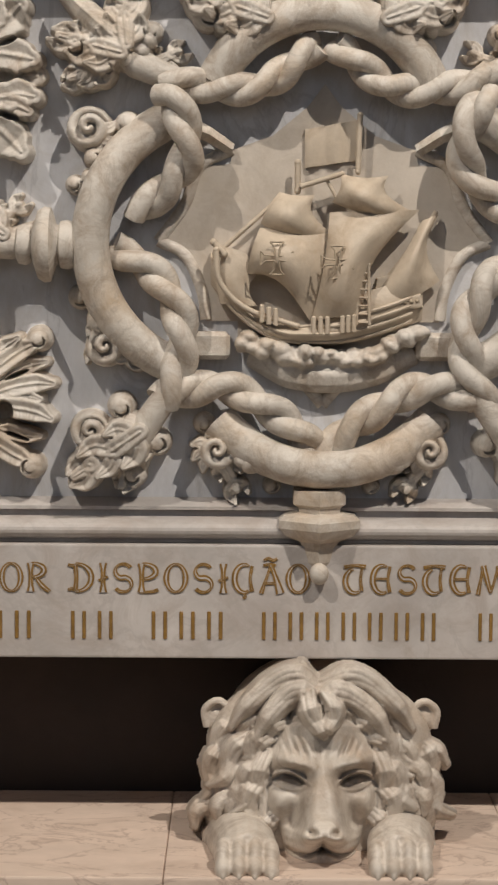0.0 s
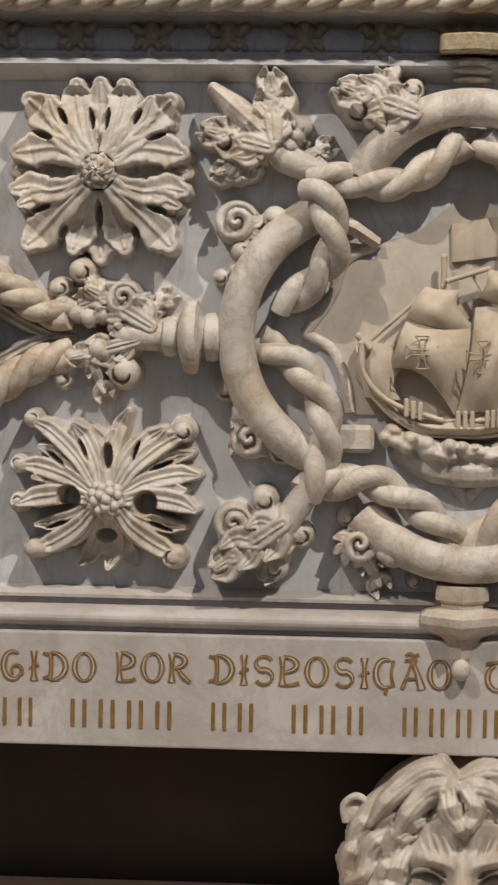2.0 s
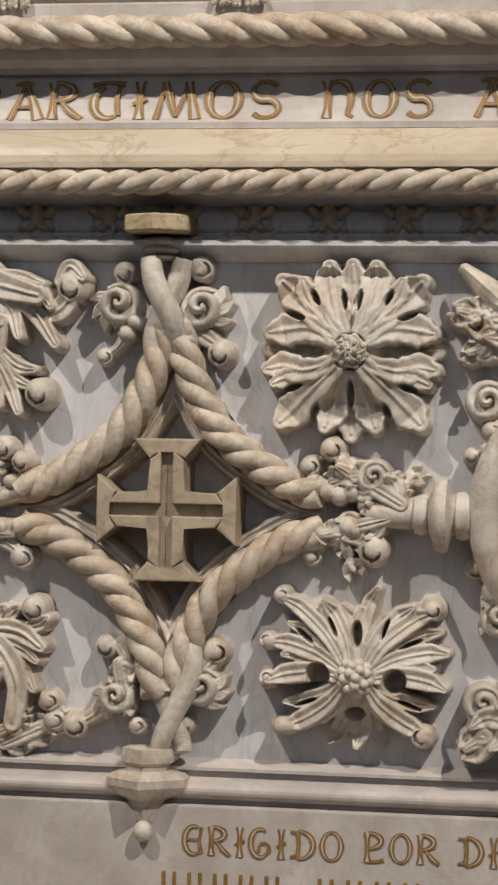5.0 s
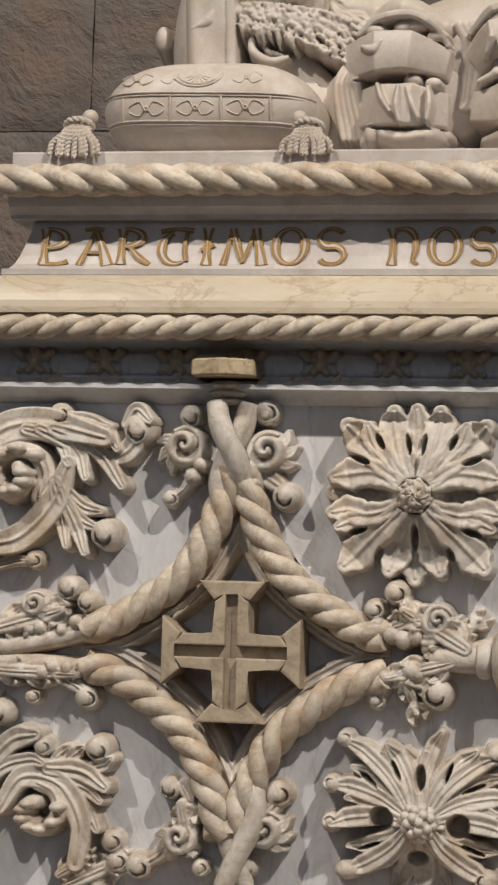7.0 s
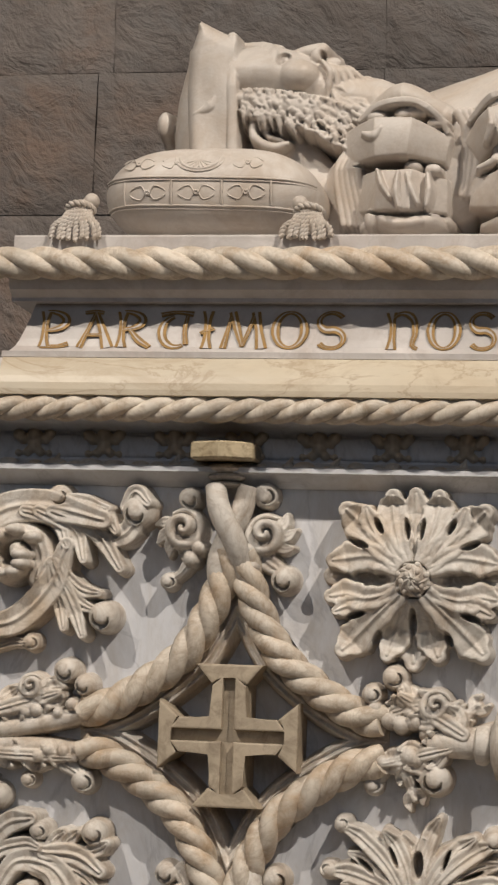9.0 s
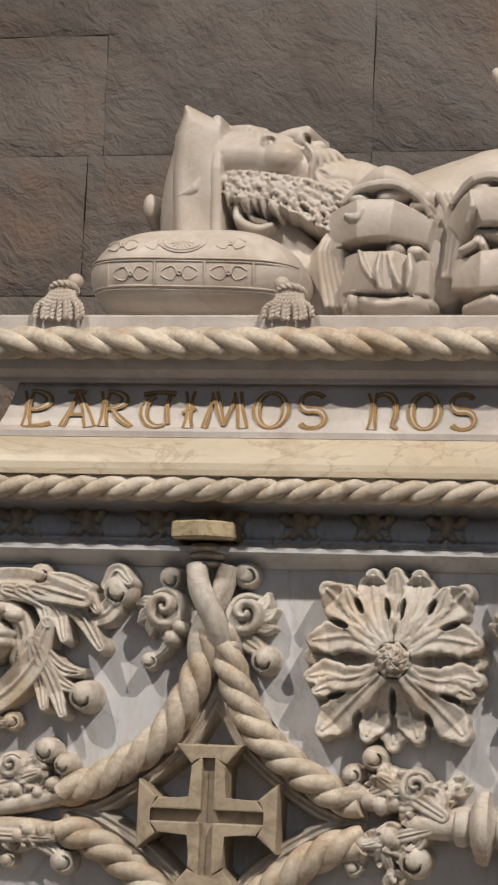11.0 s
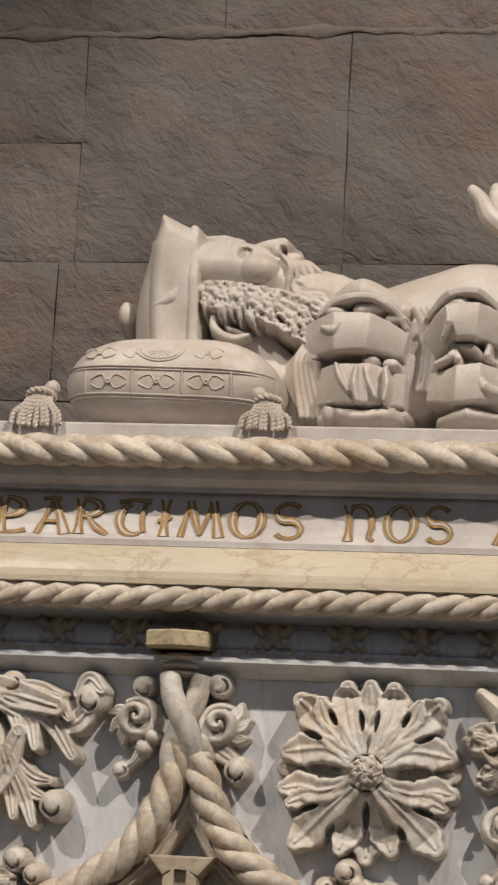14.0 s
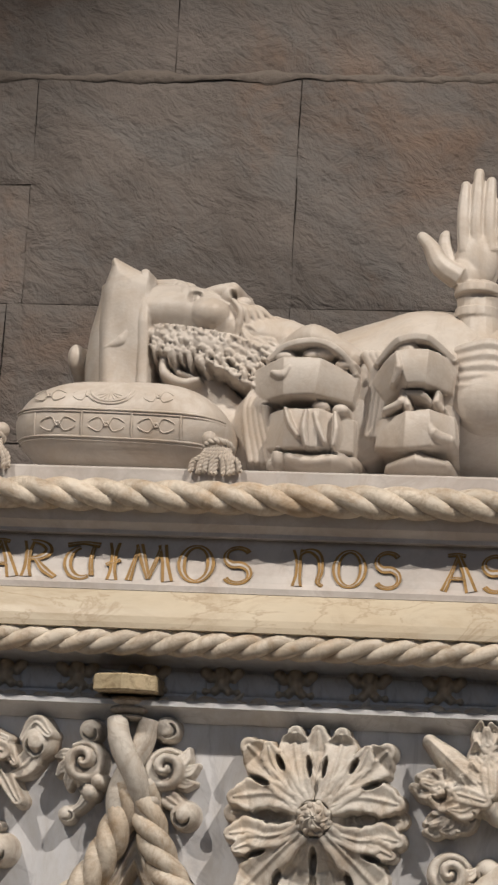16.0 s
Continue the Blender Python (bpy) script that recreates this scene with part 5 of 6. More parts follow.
THICK, THIN, FLARE = (0.06, 0.15, 0.15, 0.06), (0.05, 0.05), (0.20, 0.12, 0.11, 0.12, 0.20)
ROUND = (bend_(0.36, 0.5, 0.30, 0.47, 90, 450, 28), (0.05, 0.15, 0.05, 0.15, 0.05))
OPEN_C = (bend_(0.36, 0.5, 0.30, 0.47, 62, 298, 20), THICK)
STAFF = ([(0.10, 0.02), (0.10, 0.5), (0.10, 0.98)], FLARE)
A_SHAPE = [([(0.06, 0.0), (0.22, 0.5), (0.36, 0.96)], (0.12, 0.06, 0.06)), ([(0.36, 0.96), (0.52, 0.5), (0.66, 0.0)], (0.10, 0.14, 0.22)), ([(0.18, 0.34), (0.54, 0.34)], THIN), ([(0.12, 0.95), (0.36, 0.98), (0.52, 0.95)], (0.05, 0.09, 0.05))]
CLOSED_C = [OPEN_C, ([(0.60, 0.94), (0.54, 0.5), (0.60, 0.06)], (0.08, 0.05, 0.10))]
TILDE = ([(0.14, 1.12), (0.28, 1.19), (0.42, 1.12), (0.56, 1.18)], (0.04, 0.08, 0.08, 0.04))
# each letter: its width and its strokes, in heights of a capital
GLYPHS = {
    "O": (0.74, [ROUND]),
    "I": (0.30, [([(0.15, 0.0), (0.15, 0.5), (0.15, 1.0)], FLARE), ([(0.0, 0.40), (0.15, 0.47), (0.30, 0.54)], (0.05, 0.08, 0.05))]),
    "E": (0.68, CLOSED_C + [([(0.12, 0.52), (0.56, 0.52)], THIN)]),
    "R": (0.72, [STAFF, (bend_(0.12, 0.74, 0.40, 0.24, 90, -90), THICK), ([(0.26, 0.50), (0.46, 0.22), (0.70, 0.02)], (0.07, 0.14, 0.10))]),
    "P": (0.66, [STAFF, (bend_(0.12, 0.72, 0.42, 0.26, 90, -90), THICK), ([(0.02, 0.02), (0.40, 0.03), (0.62, 0.10)], (0.05, 0.08, 0.10))]),
    "G": (0.74, [(bend_(0.36, 0.5, 0.30, 0.47, 55, 330, 22), THICK), (bend_(0.48, 0.30, 0.17, 0.20, -40, 210), (0.10, 0.08, 0.05))]),
    "D": (0.80, [([(0.22, 0.03), (0.26, 0.5), (0.22, 0.97)], (0.12, 0.10, 0.12)), (bend_(0.24, 0.5, 0.48, 0.47, 90, -90, 20), THICK), ([(0.0, 0.94), (0.16, 0.90), (0.30, 0.97)], (0.07, 0.09, 0.05)), ([(0.0, 0.08), (0.16, 0.12), (0.30, 0.03)], (0.07, 0.09, 0.05))]),
    "S": (0.66, [(bend_(0.33, 0.73, 0.25, 0.24, 30, 250, 12) + bend_(0.33, 0.27, 0.26, 0.25, 80, -150, 12), (0.10, 0.06, 0.16, 0.06, 0.10)), ([(0.50, 0.50), (0.58, 0.40)], (0.06, 0.08))]),
    "Ç": (0.68, CLOSED_C + [([(0.36, -0.02), (0.40, -0.12), (0.32, -0.18)], (0.05, 0.07, 0.04))]),
    "A": (0.70, A_SHAPE),
    "Ã": (0.70, A_SHAPE + [TILDE]),
    "T": (0.74, [(bend_(0.38, 0.44, 0.30, 0.41, 100, 300, 18), THICK), ([(0.04, 0.90), (0.38, 0.97), (0.72, 0.92)], (0.10, 0.06, 0.12)), ([(0.60, 0.10), (0.56, 0.50), (0.60, 0.86)], (0.09, 0.07, 0.05))]),
    "M": (0.92, [([(0.06, 0.0), (0.14, 0.5), (0.22, 0.98)], (0.12, 0.05, 0.06)), ([(0.22, 0.98), (0.34, 0.5), (0.46, 0.06)], (0.14, 0.13, 0.08)), ([(0.46, 0.06), (0.58, 0.5), (0.70, 0.98)], (0.05, 0.05, 0.08)), ([(0.70, 0.98), (0.78, 0.5), (0.86, 0.0)], (0.16, 0.13, 0.20))]),
    "N": (0.78, [([(0.12, 0.0), (0.14, 0.5), (0.10, 0.98)], FLARE), (bend_(0.36, 0.62, 0.27, 0.34, 150, 0, 12) + [(0.64, 0.40), (0.58, 0.12), (0.70, 0.02)], (0.05, 0.08, 0.15, 0.12, 0.05))]),
}


def ribbon(b, pts, widths, lift, index):
    line = spline([(x, z, 0) for x, z in pts], max(10, 2 * len(pts)))
    w = ramped(widths, len(line))
    cols = []
    for k, v in enumerate(line):
        d = (line[min(k + 1, len(line) - 1)] - line[max(k - 1, 0)]).normalized()
        nrm = Vector((-d.y, d.x, 0)) * w[k] * 0.5
        cols.append([b.verts.new(v + nrm + Vector((0, 0, h))) for h in (-0.02, lift)] + [b.verts.new(v - nrm + Vector((0, 0, h))) for h in (lift, -0.02)])
    for p, q in zip(cols, cols[1:]):
        for i in range(3):
            b.faces.new((p[i], q[i], q[i + 1], p[i + 1])).material_index = index
    for e in (cols[0], cols[-1]):
        b.faces.new(e).material_index = index


def word(text, x0, x1, z, height, y, lean=0.0, parent=None):
    """A word in gilded Lombardic capitals, each with a gold edge and a worn middle, set to its width."""
    gap = 0.14
    full = sum(GLYPHS[ch][0] + gap for ch in text) - gap
    fx, pos = (x1 - x0) / full, 0.0
    holder = thing("inscription_word", "gilded carved Lombardic capitals", "")
    holder.parent = parent
    for ch in text:
        wide, strokes = GLYPHS[ch]
        b = bmesh.new()
        for k, (pts, widths) in enumerate(strokes):
            ribbon(b, pts, [max(0.085, v * 1.25) for v in widths], 0.010 + 0.001 * k, 0)
            ribbon(b, pts, [max(0.004, v * 1.25 - 0.135) for v in widths], 0.018 + 0.001 * k, 1)
        for v in b.verts:
            v.co = Vector(((v.co.x + pos) * fx, v.co.y * height, v.co.z * height))
        bmesh.ops.recalc_face_normals(b, faces=b.faces)
        me = finish(b, False)
        me.materials.append(GOLD)
        me.materials.append(SLAB)
        part("letter", me, GOLD, holder).matrix_world = pose(x0, y, z, 90 - lean, 0, 0)
        pos += wide + gap
    return holder


def bars(n, x0, x1, z, height, y, parent):
    """Plain gilded bars in place of a word."""
    for k in range(n):
        b = bmesh.new()
        w = (x1 - x0) / n
        for f in (0.20, 0.62):
            block(b, (x0 + w * (k + f), y - 0.0008, z), (x0 + w * (k + f + 0.13), y + 0.002, z + height), 0.0006, 1)
        part("gilded_bar", b, GOLD, parent, smooth=False)


LY = 2.1985
word("ERIGIDO", -0.811, -0.525, 0.749, 0.052, LY, parent=slab)
word("POR", -0.489, -0.357, 0.751, 0.052, LY, parent=slab)
word("DISPOSIÇÃO", -0.326, 0.098, 0.751, 0.052, LY, parent=slab)
word("TESTEM", 0.155, 0.440, 0.751, 0.052, LY, parent=slab)
for n, x0, x1 in ((5, -0.856, -0.626), (4, -0.579, -0.379), (2, -0.330, -0.236), (3, -0.189, -0.043), (7, 0.005, 0.330), (1, 0.385, 0.43)):
    bars(n, x0, x1, 0.669, 0.049, LY, slab)
word("PARTIMOS", -1.240, -0.665, 2.055, 0.074, 2.2045, 14.5, lid_band)
word("NOS", -0.594, -0.394, 2.055, 0.074, 2.2045, 14.5, lid_band)
word("ASSIM", -0.324, -0.010, 2.055, 0.074, 2.2045, 14.5, lid_band)

# ---- the lion under the slab ----


def lion():
    b = bmesh.new()
    r = random.Random(21)
    cx, cz = 0.117, 0.454
    S = 0.00098

    def p(px, py, y):
        return Vector((cx + px * S, y, cz - py * S - (y - 2.1) * 0.25))
    ball(b, p(0, -20, 2.43), (0.15, 0.16, 0.17))

    for s in (-1, 1):
        # ears
        ball(b, p(s * 182, -104, 2.17), (0.027, 0.020, 0.026))
        tube(b, spline([p(s * 160, -116, 2.15), p(s * 182, -132, 2.15), p(s * 206, -116, 2.155), p(s * 202, -84, 2.16)], 14), [0.007] * 14, 8)
        # paws with toes
        tube(b, spline([p(s * 150, 105, 2.20), p(s * 140, 122, 2.10), p(s * 132, 136, 2.02), p(s * 130, 150, 1.97)], 14), ramped([0.06, 0.058, 0.054, 0.044], 14), 18)
        for k in range(4):
            x = s * 130 + (k - 1.5) * 27
            ball(b, p(x, 136 + abs(k - 1.5) * 5, 1.975), (0.0155, 0.034, 0.030))
            ball(b, p(x, 160 + abs(k - 1.5) * 4, 1.945), (0.0145, 0.024, 0.020))
            ball(b, p(x, 176, 1.930), (0.006, 0.012, 0.010))
    # head and mane, cut as a relief that leans back
    c = Carving(-0.25, 0.25, -0.22, 0.25, 0.0019, 0.0)
    u0 = 0.00096
    gx, gz = np.meshgrid(c.xs, c.zs, indexing="ij")
    u, v = gx / u0, -gz / u0
    w = np.abs(u)

    def bell(a, e):
        return np.exp(-a * a - e * e)
    rim = (w / 216) ** 2.6 + (np.abs(v - 5) / np.where(v < 5, 210, 215)) ** 2.8
    c.h = np.where(rim < 1, 0.035 + 0.085 * np.maximum(0, 1 - rim) ** 0.5, 0.0)

    def lock(pts, wd, h0, h1):
        n3 = [(a * u0, -e * u0) for a, e in pts]
        c.petal(n3, [wd * 0.55 * u0, wd * u0, wd * 0.95 * u0, wd * 0.7 * u0, wd * 0.2 * u0], [h0 - 0.006, h0 + 0.010, (h0 + h1) / 2, h1 + 0.014, h1], vein=0.0, cup=-0.012, flutes=0, edge=0.004)
        dx, dz = n3[-1][0] - n3[0][0], n3[-1][1] - n3[0][1]
        dl = math.hypot(dx, dz)
        for off in (-0.5, 0.0, 0.5):
            sh = [(a - dz / dl * off * wd * u0 * (1 - 0.25 * k), e + dx / dl * off * wd * u0 * (1 - 0.25 * k)) for k, (a, e) in enumerate(n3)]
            c.petal(sh, [wd * 0.22 * u0, wd * 0.30 * u0, wd * 0.28 * u0, wd * 0.10 * u0], [h0 - 0.004, h0 + 0.014 - 0.008 * abs(off), (h0 + h1) / 2 + 0.004, h1 + 0.016 - 0.008 * abs(off), h1], round_=True)
    for ring, (rx, rz, h0, n) in enumerate(((196, 186, 0.075, 17), (160, 160, 0.105, 15), (126, 128, 0.130, 13))):
        for k in range(n):
            f = -1 + 2 * k / (n - 1)
            a = radians(90 - f * 128 + r.uniform(-4, 4))
            sd = 1 if f >= 0 else -1
            px, py = rx * math.cos(a), -rz * math.sin(a)
            drop = radians(-90 + sd * (58 - 34 * abs(f)) + r.uniform(-14, 14))
            ln = r.uniform(96, 132)
            ux, uy = math.cos(drop), -math.sin(drop)
            sway = r.choice((-1, 1)) * r.uniform(8, 14)
            lock([(px - ux * ln * 0.35, py - uy * ln * 0.35), (px - uy * sway, py + ux * sway), (px + ux * ln * 0.35 + uy * sway, py + uy * ln * 0.35 - ux * sway), (px + ux * ln * 0.68, py + uy * ln * 0.68)], r.uniform(18, 25), h0, h0 - 0.014)
    # the face
    wide = np.interp(v, (-130, -105, -60, -10, 45, 95, 130, 165, 180), (20, 78, 100, 108, 98, 74, 62, 46, 10))
    q = w / wide
    d = 0.105 + 0.052 * np.maximum(0, 1 - q ** 3.4) ** 0.7
    run = np.clip((v + 55) / 140, 0, 1)
    d = d + (0.016 + 0.058 * run) * np.exp(-(w / (27 + 13 * run)) ** 4) * np.clip((v + 105) / 50, 0, 1) * np.where(v < 92, 1, np.exp(-((v - 92) / 13) ** 2))
    d = d + 0.016 * np.exp(-(w / 36) ** 4) * bell(0, (v - 78) / 16)
    d = d + 0.052 * np.exp(-((w - 30) / 34) ** 2 - (np.abs(v - 112) / 27) ** 3)
    d = d + 0.030 * bell((w - 52) / 34, (v + 38 + 0.20 * (w - 52)) / 14) - 0.014 * bell(u / 16, (v + 62) / 42)
    d = d - 0.046 * bell((w - 60) / 30, (v + 6 + 0.12 * (w - 60)) / 17)
    d = d + 0.024 * np.exp(-(((w - 60) / 22) ** 2 + ((v + 3) / 12) ** 2) ** 2)
    for top, sg, am in ((-21, 1, 0.026), (11, -1, 0.010)):
        d = d + am * np.exp(-((v - top + 0.16 * (w - 60) - sg * (w - 60) ** 2 / 80) / 4.0) ** 2) * np.exp(-((w - 60) / 31) ** 6)
    d = d - 0.020 * np.exp(-((v + 13 + 0.16 * (w - 60) - (w - 60) ** 2 / 80) / 3.2) ** 2) * np.exp(-((w - 60) / 27) ** 6)
    d = d + 0.020 * bell((w - 82) / 24, (v - 38) / 30) - 0.016 * bell((w - 58) / 16, (v - 62) / 26)
    d = d - 0.034 * bell((w - 21) / 8.5, (v - 88) / 7.5) - 0.014 * np.exp(-(u / 3.4) ** 2) * np.exp(-((v - 112) / 16) ** 4)
    m = v - 134 + 12 * np.exp(-(u / 20) ** 2) + 0.0030 * u * u
    d = d - 0.034 * np.exp(-(m / 5.0) ** 2) * np.exp(-(u / 64) ** 6)
    d = d + 0.040 * bell(u / 40, (v - 156) / 15)
    d = d + 0.0035 * np.sin(w * 0.42 + v * 0.16) * bell((w - 42) / 26, (v + 62) / 20) + 0.0016 * np.sin(v * 0.45 + w * 0.12) * bell((w - 60) / 22, (v - 104) / 20)
    d = np.where(q < 1, d, d - (q - 1) * 0.9)
    c.h = np.maximum(c.h, np.where((q < 1.12) & (v > -122) & (v < 178), d, 0))
    # forelock and brow curls over the forehead
    for sd in (-1, 1):
        lock([(-8, -150), (sd * 40 - 8, -165), (sd * 92, -128), (sd * 122, -78)], 24, 0.150, 0.140)
        lock([(-8, -178), (sd * 60, -196), (sd * 128, -150), (sd * 168, -100)], 24, 0.125, 0.110)
        lock([(sd * 100, -60), (sd * 118, -10), (sd * 104, 45), (sd * 116, 100)], 22, 0.135, 0.115)
        lock([(sd * 128, -30), (sd * 146, 30), (sd * 130, 90), (sd * 140, 150)], 24, 0.115, 0.10)
        lock([(sd * 92, 70), (sd * 104, 120), (sd * 84, 165), (sd * 90, 200)], 20, 0.115, 0.10)
    lock([(-30, -165), (-22, -128), (-4, -100), (4, -84)], 22, 0.168, 0.172)
    lock([(6, -165), (22, -132), (10, -104), (-2, -90)], 18, 0.172, 0.176)
    head = c.mesh(0.0)
    for vert in head.vertices:
        y = 2.195 + vert.co.y
        vert.co = Vector((cx + vert.co.x * 0.975, y, cz + vert.co.z * 0.975 - (y - 2.03) * 0.22))
    # body lying back beneath the slab
    ball(b, (cx, 2.45, 0.46), (0.17, 0.14, 0.14))
    low = fused(b, 0.003, 1)
    b = bmesh.new()
    b.from_mesh(low)
    b.from_mesh(head)
    me = bpy.data.meshes.new("mesh")
    b.to_mesh(me)
    b.free()
    me.shade_smooth()
    tagged(part("lion_statue", me, LION), "pale veined limestone lion crouching beneath the inscribed slab", "statue")


lion()

# ---- cushion under the effigy's head ----
CX, CZ = -0.946, 2.370
CY, AX, AY, AZ = 2.40, 0.212, 0.165, 0.091


def swell(x, z):
    """The y of the cushion's front at x, z (from its middle)."""
    q = 1 - abs(x / AX) ** 4.5 - abs(z / AZ) ** 2.4
    return CY - AY * max(0.0, q) ** (1 / 2.6)


bm = bmesh.new()
nu, nv = 56, 32
rows = []
for i in range(nv + 1):
    t = -math.pi / 2 + math.pi * i / nv
    row = []
    for j in range(nu):
        a = 2 * math.pi * j / nu

        def pw(v, e):
            return math.copysign(abs(v) ** e, v)
        taper = 1 - 0.10 * (math.sin(t) > 0) * math.sin(t) ** 2
        x = AX * pw(math.cos(t), 0.62) * pw(math.cos(a), 0.5) * taper
        y = AY * pw(math.cos(t), 0.62) * pw(math.sin(a), 0.6)
        z = AZ * pw(math.sin(t), 0.85)
        z -= 0.014 * (x / AX) ** 4 * (z > 0)
        row.append(bm.verts.new((CX + x, CY + y, max(CZ + z, 2.267))))
    rows.append(row)
for a, b in zip(rows, rows[1:]):
    for j in range(nu):
        bm.faces.new((a[j], a[(j + 1) % nu], b[(j + 1) % nu], b[j]))
bmesh.ops.remove_doubles(bm, verts=bm.verts, dist=0.0004)
cushion = part("cushion", bm, EFFIGY)
tagged(cushion, "plump pale marble cushion with embroidered bands on the lid", "cushion")


def on_front(x, z, proud=0.001):
    return Vector((CX + x, swell(x * 0.99, z) - proud, CZ + z))


for z, rad in ((0.012, 0.0020), (0.006, 0.0014), (-0.040, 0.0020), (-0.046, 0.0014)):
    bm = bmesh.new()
    pts = [on_front(AX * 0.95 * (-1 + k / 20), z - 0.004 * (k - 20) / 20) for k in range(41)]
    tube(bm, pts, [rad] * 41, 6)
    part("cord", bm, EFFIGY, cushion)
for x in (-0.155, -0.062, 0.034, 0.126):
    bm = bmesh.new()
    tube(bm, [on_front(x, z) for z in np.linspace(-0.038, 0.006, 8)], [0.0022] * 8, 6)
    part("band_bar", bm, EFFIGY, cushion)


def scrollwork(x0, z0, w, h, flip=1):
    b = bmesh.new()
    for s in (-1, 1):
        for q in (-1, 1):
            pts = []
            for k in range(16):
                f = k / 15
                a = f * 4.6
                pts.append(on_front(x0 + s * (w * (0.12 + 0.62 * f) - 0.16 * w * f * math.sin(a)), z0 + q * h * (0.08 + 0.55 * math.sin(f * 2.9)) * flip, 0.0005))
            tube(b, pts, [0.0015] * 16, 5)
    for k in range(6):
        a = k * math.pi / 3
        ball(b, on_front(x0 + 0.10 * w * math.cos(a), z0 + 0.16 * h * math.sin(a)), 0.0026, u=7, v=5)
    part("embroidery", b, EFFIGY, cushion, "raised scrolling embroidery")


for x0 in (-0.108, -0.014, 0.080):
    scrollwork(x0, -0.016, 0.038, 0.020)
for x0, w in ((-0.13, 0.035), (-0.055, 0.03), (0.08, 0.03)):
    scrollwork(x0, 0.042, w, 0.018, -1)
bm = bmesh.new()
for rr in (0.046, 0.038):
    tube(bm, [on_front(-0.012 + rr * math.cos(a), 0.052 + 0.75 * rr * math.sin(a) * 0.8) for a in np.linspace(math.pi * 0.98, math.pi * 2.02, 18)], [0.0024] * 18, 6)
for k in range(7):
    a = math.pi * (1.15 + 0.117 * k)
    tube(bm, [on_front(-0.012, 0.048), on_front(-0.012 + 0.026 * math.cos(a), 0.050 + 0.018 * math.sin(a))], [0.003, 0.0018], 6)
part("embroidery", bm, EFFIGY, cushion, "raised half-round badge of leaves")


def tassel(x, z_top, knob_dx):
    b = bmesh.new()
    ball(b, (x + knob_dx, 2.225, z_top + 0.008), (0.015, 0.015, 0.015))
    tube(b, [Vector((x + knob_dx, 2.225, z_top + 0.01)), Vector((x, 2.222, z_top - 0.004))], [0.010, 0.012], 8)
    ob = part("tassel", b, EFFIGY, cushion, "stone tassel hanging over the lid's edge")
    b = bmesh.new()
    rope(b, [Vector((x + 0.024 * math.cos(a), 2.215 - 0.020 * math.sin(a), z_top - 0.012 + 0.010 * math.sin(a))) for a in np.linspace(-0.3, math.pi + 0.3, 24)], 0.003, 0.0042, 0.02, 2, 1, step=0.002)
    part("binding", b, EFFIGY, ob)
    rr = random.Random(int(abs(x) * 1000))
    for k in range(9):
        f = (k - 4) / 4
        e = f * 0.042 + rr.uniform(-0.003, 0.003)
        zb = 2.250 + 0.006 * abs(f) + rr.uniform(0, 0.005)
        b = bmesh.new()
        p = spline([(x + f * 0.020, 2.212 - 0.014 * math.cos(f * 1.4), z_top - 0.012), (x + f * 0.026, 2.200 - 0.008 * math.cos(f), z_top - 0.03), (x + e, 2.190, (z_top + zb) / 2 - 0.012), (x + e * 1.1, 2.188, zb)], 14)
        rope(b, p, 0.0025, 0.0036, 0.016, 2, 1, seg=6, step=0.003)
        part("strand", b, EFFIGY, ob)


tassel(-1.174, 2.327, 0.018)
tassel(-0.742, 2.320, -0.020)

# ---- the effigy ----


